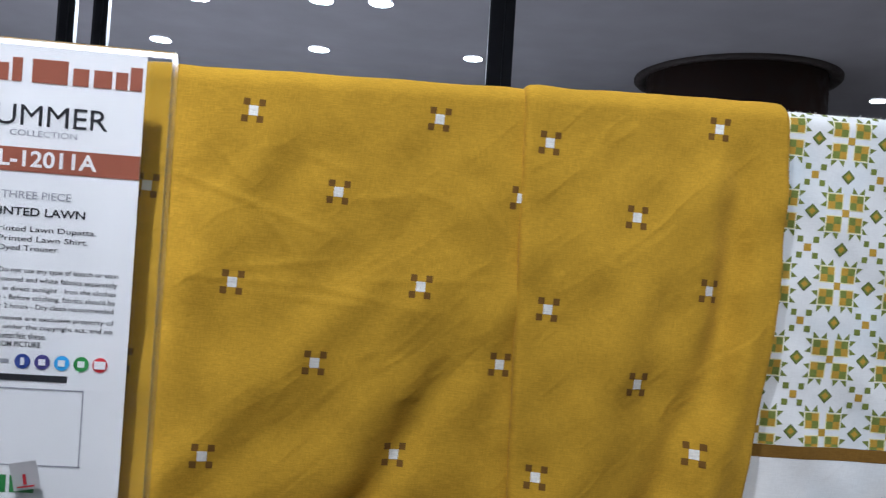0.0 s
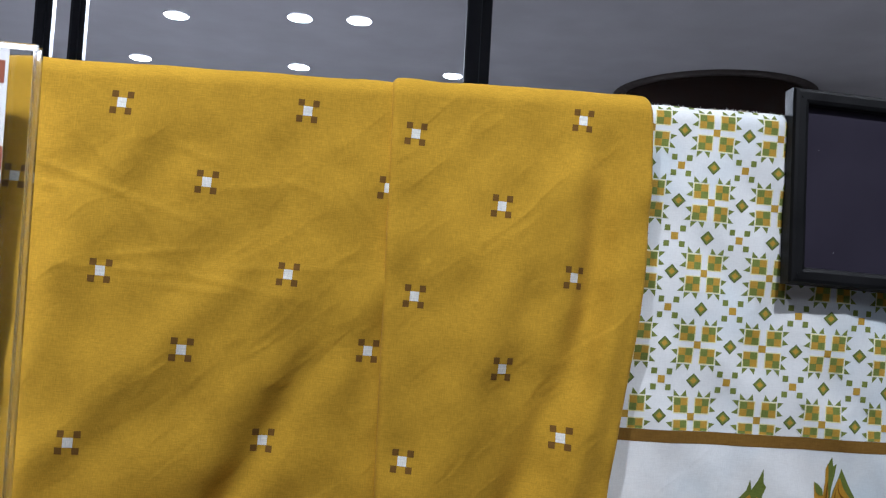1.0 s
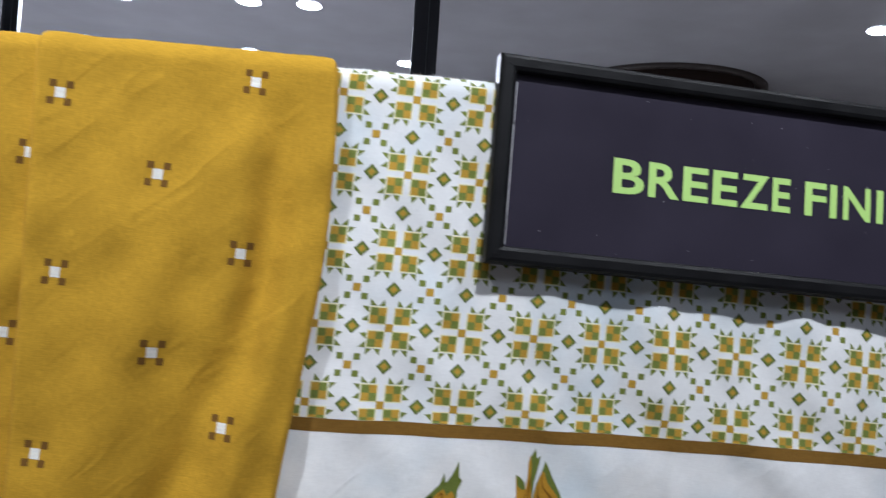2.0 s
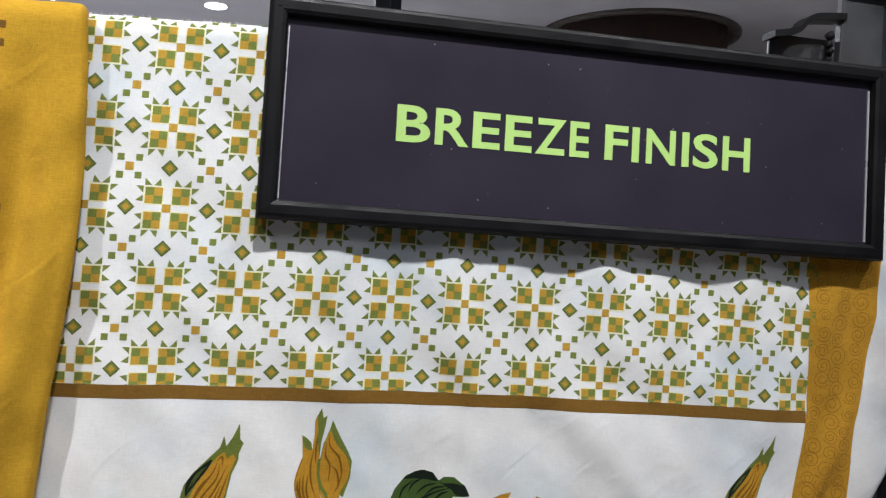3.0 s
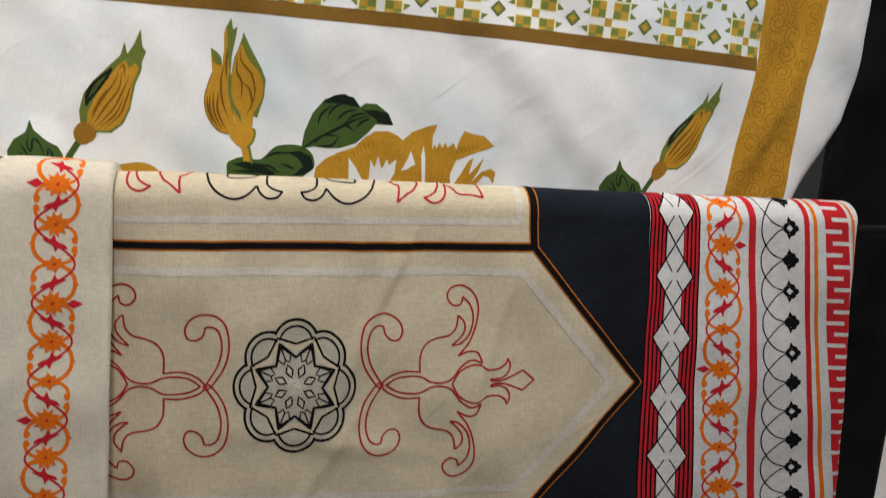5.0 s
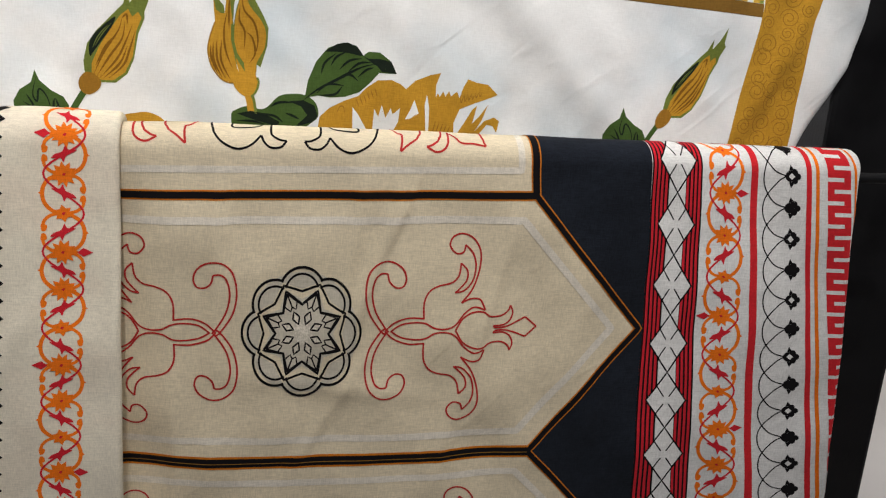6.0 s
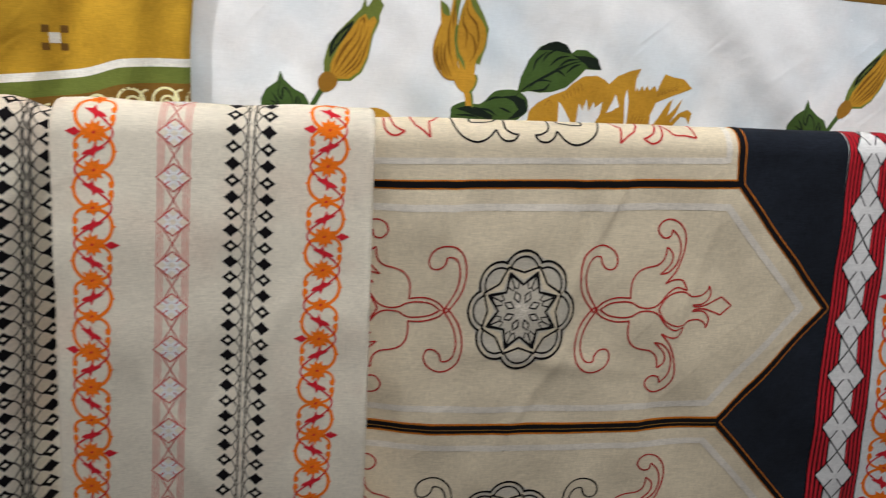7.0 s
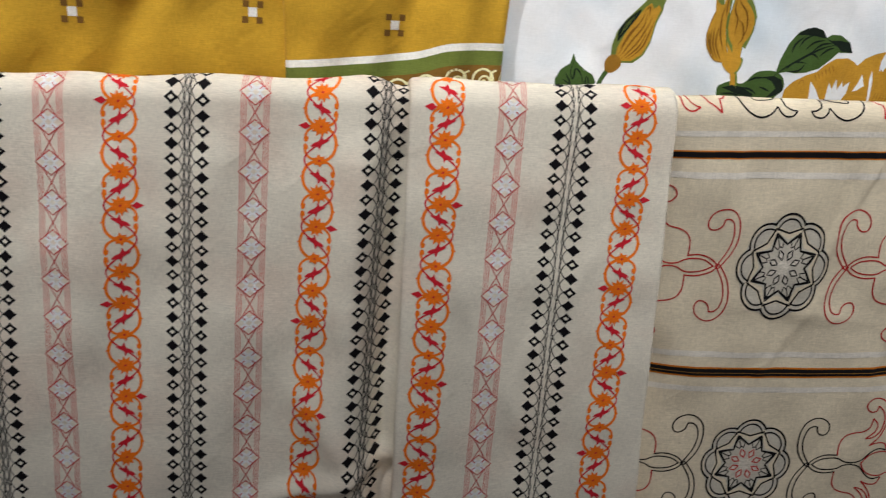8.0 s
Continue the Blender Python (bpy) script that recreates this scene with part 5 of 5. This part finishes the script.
M["faint"] = cloth("faint_pale_print", (0.70, 0.64, 0.55))
M["ring_ground"] = cloth("grey_rosette_ground", (0.55, 0.50, 0.41))
panel_cloth()


# ---------------------------------------------------------------- lettering
def letters(name, body, x0, z0, x1, z1, y, material, parent, bold=0.0, thick=0.0002):
    """Words that fill the box from (x0, z0) to (x1, z1) in the upright plane at y, in the parent's space."""
    data = bpy.data.curves.new(name, "FONT")
    data.body, data.offset, data.resolution_u = body, bold, 4
    ob = bpy.data.objects.new(name, data)
    scene.collection.objects.link(ob)
    mesh = bpy.data.meshes.new_from_object(ob.evaluated_get(bpy.context.evaluated_depsgraph_get()))
    bpy.data.objects.remove(ob)
    bpy.data.curves.remove(data)
    co = np.array([v.co[:] for v in mesh.vertices])
    lo, hi = co.min(axis=0), co.max(axis=0)
    for v in mesh.vertices:
        v.co = (x0 + (v.co.x - lo[0]) / (hi[0] - lo[0]) * (x1 - x0), y, z0 + (v.co.y - lo[1]) / (hi[1] - lo[1]) * (z1 - z0))
    mesh.materials.clear()
    mesh.materials.append(M[material])
    made = new(name, mesh)
    made.parent = parent
    return made


# ---------------------------------------------------------------- the sign
def shop_sign():
    sign = thing("shop_sign", "dark framed sign with lime green capitals hanging before the cloth", "sign")
    sign.matrix_world = LEVEL @ pose(0.2805, 0.4430, 1.4975, -3.6, -0.35, 0)
    wide, high, bar, deep = 0.3640, 0.1165, 0.0098, 0.0110

    def mitred(a, b, c, d):
        """A bar of the frame: outer edge a to b, inner edge c to d, with a rounded front."""
        bm = bmesh.new()
        rows = []
        for (ox, oz), (ix, iz) in ((a, c), (b, d)):
            ring = []
            for t, y in ((0.0, deep), (0.0, 0.0022), (0.10, 0.0005), (0.28, 0.0), (0.72, 0.0), (0.92, 0.0008), (1.0, 0.0026), (1.0, deep)):
                ring.append(bm.verts.new((ox + (ix - ox) * t, y, oz + (iz - oz) * t)))
            rows.append(ring)
        for k in range(8):
            bm.faces.new((rows[0][k], rows[0][(k + 1) % 8], rows[1][(k + 1) % 8], rows[1][k]))
        bm.faces.new(rows[0][::-1]), bm.faces.new(rows[1])
        bmesh.ops.recalc_face_normals(bm, faces=bm.faces[:])
        return bm
    o, i = [(0, 0), (wide, 0), (wide, high), (0, high)], [(bar, bar), (wide - bar, bar), (wide - bar, high - bar), (bar, high - bar)]
    for k in range(4):
        part("frame_bar", mitred(o[k], o[(k + 1) % 4], i[k], i[(k + 1) % 4]), "steel", sign)
    panel = part("panel", block((bar - 0.002, 0.0050, bar - 0.002), (wide - bar + 0.002, 0.0078, high - bar + 0.002)), "sign_face", sign)
    for x in (bar + 0.0006, wide - bar - 0.0018):
        part("panel_edge", block((x, 0.0040, bar + 0.001), (x + (0.0005 if x < 0.1 else 0.0011), 0.0049, high - bar - 0.005)), "bright_edge", panel, "bright bare edge of the inlay")
    rng = random.Random(17)
    points, faces = [], []
    for k in range(46):
        x, z, r = rng.uniform(0.012, wide - 0.014), rng.uniform(0.011, high - 0.012), rng.choice((0.00012, 0.00016, 0.00028))
        n, lean = len(points), rng.uniform(-1, 1)
        points += [(x - r, 0.00485, z), (x + lean * r, 0.00485, z - r), (x + r, 0.00485, z), (x - lean * r, 0.00485, z + r * rng.uniform(1, 2.5))]
        faces.append((n, n + 1, n + 2, n + 3))
    tagged(mesh_part("dust", points, faces, "dust", panel, "pale specks of dust"), kind="stuff")
    for x, z in ((0.0052, 0.0052), (wide - 0.0052, 0.0052), (wide - 0.0052, high - 0.0052), (0.0052, high - 0.0052)):
        part("rivet", tube((x, -0.0004, z), (x, 0.001, z), 0.0011, 10), "steel", sign)
    for body, a, b in (("B", 0.0700, 0.0885), ("R", 0.0910, 0.1098), ("E", 0.1118, 0.1272), ("E", 0.1300, 0.1454), ("Z", 0.1474, 0.1648), ("E", 0.1672, 0.1786),
                       ("F", 0.1878, 0.2016), ("I", 0.2040, 0.2084), ("N", 0.2126, 0.2304), ("I", 0.2344, 0.2388), ("S", 0.2412, 0.2568), ("H", 0.2596, 0.2770)):
        letters("letter", body, a, 0.0462, b, 0.0662, 0.0047, "lime", panel, 0.022)


shop_sign()


# ---------------------------------------------------------------- the product card
def product_card():
    holder = thing("card_holder", "clear acrylic holder hanging over the mustard cloth", "card holder")
    holder.matrix_world = LEVEL @ pose(-0.2605, 0.4235, 1.5765, 2.5, -1.7, 0)
    # x runs to the right from the holder's left side, z down from its top
    w, h = 0.1270, 0.2450
    for name, lo, hi in (("front_sheet", (0, -0.0030, -h), (w, -0.0012, -0.0035)), ("back_sheet", (0, 0.0052, -h), (w, 0.0066, -0.0035))):
        sheet_ob = part(name, block(lo, hi, 0.0004, 1), "acrylic", holder)
        sheet_ob.visible_shadow = False
    piece = part("side_strip", block((w - 0.0012, -0.0034, -h), (w, 0.0050, -0.005), 0.0003, 1), "frost", holder, "scuffed milky side edge")
    piece.visible_shadow = False
    piece = part("side_strip", block((0, -0.0010, -h), (0.0016, 0.0050, -0.005), 0.0003, 1), "acrylic", holder)
    piece.visible_shadow = False
    # frosted lip put in for the holder's white reflection along its top
    piece = part("top_lip", block((0, -0.0046, -0.0072), (w + 0.0015, -0.0032, -0.0040), 0.0006, 2), "frost", holder, "scuffed milky top lip")
    piece.visible_shadow = False

    card = thing("product_card", "white printed product card with brown band in the acrylic holder", "card")
    card.matrix_world = holder.matrix_world.copy()
    c0, c1, top = 0.0045, 0.1130, -0.0055
    unit = 0.000263
    part("sheet", block((c0, 0.0016, -h + 0.008), (c1, 0.0020, top), 0.0), "paper", card)

    def z(y):
        return top - 0.0045 - (y - 98) * unit

    def x(px, row=190):
        return c1 - (243 - px) * unit * 1.08 + (row - 190) * 0.0000075

    def bar(px0, py0, px1, py1, material, name="print_bar", y=0.0013):
        part(name, block((x(px0, py0), y, z(py1)), (x(px1, py0), y + 0.0002, z(py0))), material, card)
    # the maker's mark as plain blocks
    for a, b in ((-85, -30), (-22, 22), (28, 44), (60, 118), (126, 152), (160, 190), (196, 216), (220, 240)):
        bar(a, 106 if a in (-85, 60, 28, 220) else 117, b, 149, "brick_ink", "mark")
    part("code_band", block((c0, 0.0013, z(312)), (c1, 0.0015, z(268))), "brick_ink", card)
    rows = (("SUMMER", -22, 190, 186, 228, "ink", 0.0), ("COLLECTION", 27, 236, 136, 247, "ink_grey", 0.0), ("CL-12011A", -18, 273, 170, 303, "paper", 0.022),
            ("THREE PIECE", 17, 347, 130, 361, "ink_grey", 0.0), ("PRINTED LAWN", -10, 377, 154, 392, "ink", 0.020),
            ("Digital Printed Lawn Dupatta.", -48, 411, 173, 424, "ink", 0.004), ("Digital Printed Lawn Shirt.", -40, 429, 160, 442, "ink", 0.004), ("Dyed Trouser.", 15, 446, 114, 459, "ink", 0.004),
            ("INSTRUCTIONS: Do not use any type of bleach or stain", -78, 487, 212, 499, "ink", 0.004), ("remover - Wash colored and white fabrics separately", -78, 504, 211, 516, "ink", 0.004),
            ("Do not dry fabrics in direct sunlight - Iron the clothes", -78, 521, 209, 533, "ink", 0.004), ("at low temperature - Before stitching, fabrics should be", -78, 537, 208, 549, "ink", 0.004),
            ("soaked in water for 2 hours - Dry clean recommended", -78, 543 + 10, 206, 555 + 10, "ink", 0.004), ("and brand names are exclusive property of", -40, 575, 207, 586, "ink", 0.004),
            ("Limited under the copyright act, and no", -20, 591, 206, 602, "ink", 0.004), ("to counterfeit these.", -6, 606, 97, 617, "ink", 0.004), ("Y FROM PICTURE", 2, 622, 88, 632, "ink", 0.012))
    for body, a, top_px, b, low_px, material, bold in rows:
        drop = 0.0 if "CL-" not in body else -0.0002
        letters("lettering", body, x(a, top_px), z(low_px), x(b, top_px), z(top_px), 0.0013 + drop, material, card, bold)
    for y0, a, b in ((655, -60, 38),):
        bar(a, y0, b, y0 + 7, "ink_grey")
    bar(-60, 682, 134, 694, "ink")
    for px, material in ((60, "blue_ink"), (92, "violet_ink"), (124, "sky_ink"), (156, "green_ink"), (187, "red_ink")):
        icon = part("round_icon", tube((x(px, 658), 0.0012, z(658)), (x(px, 658), 0.0015, z(658)), 0.0036, 20), material, card)
        wide, tall = (0.0027, 0.0019) if px == 187 else (0.0009, 0.0018) if px == 60 else (0.0016, 0.0015)
        part("icon_glyph", block((x(px, 658) - wide, 0.0009, z(658) - tall), (x(px, 658) + wide, 0.0011, z(658) + tall), 0.0), "paper", icon)
    for lo, hi in (((-60, 707), (160, 709)), ((-60, 848), (160, 850)), ((160, 707), (162, 850))):
        bar(lo[0], lo[1], hi[0], hi[1], "ink_grey", "price_box_line")
    for a, b in ((-40, 0), (6, 40), (46, 86)):
        bar(a, 868, b, 900, "green_ink", "mark")
    tag = thing("paper_tag", "small white paper tag with red print stuck on the card holder", "tag")
    tag.matrix_world = holder.matrix_world @ pose(x(78, 862), -0.0040, z(862), 0, -10, 0)
    bm = bmesh.new()
    n = 8
    rows = [[bm.verts.new((a * 0.0062, -0.0016 * (k / n) ** 2, -0.0070 + 0.0140 * k / n)) for a in (-1, -0.3, 0.3, 1)] for k in range(n + 1)]
    for a, b in zip(rows, rows[1:]):
        for k in range(3):
            bm.faces.new((a[k], a[k + 1], b[k + 1], b[k]))
    bmesh.ops.solidify(bm, geom=bm.faces[:], thickness=0.0002)
    part("slip", bm, "paper", tag)
    part("print_bar", block((-0.0008, -0.0016, -0.004), (0.0006, -0.0012, 0.001)), "red_ink", tag)
    part("print_bar", block((-0.0040, -0.0012, -0.0055), (0.0040, -0.0008, -0.0048)), "red_ink", tag)


product_card()
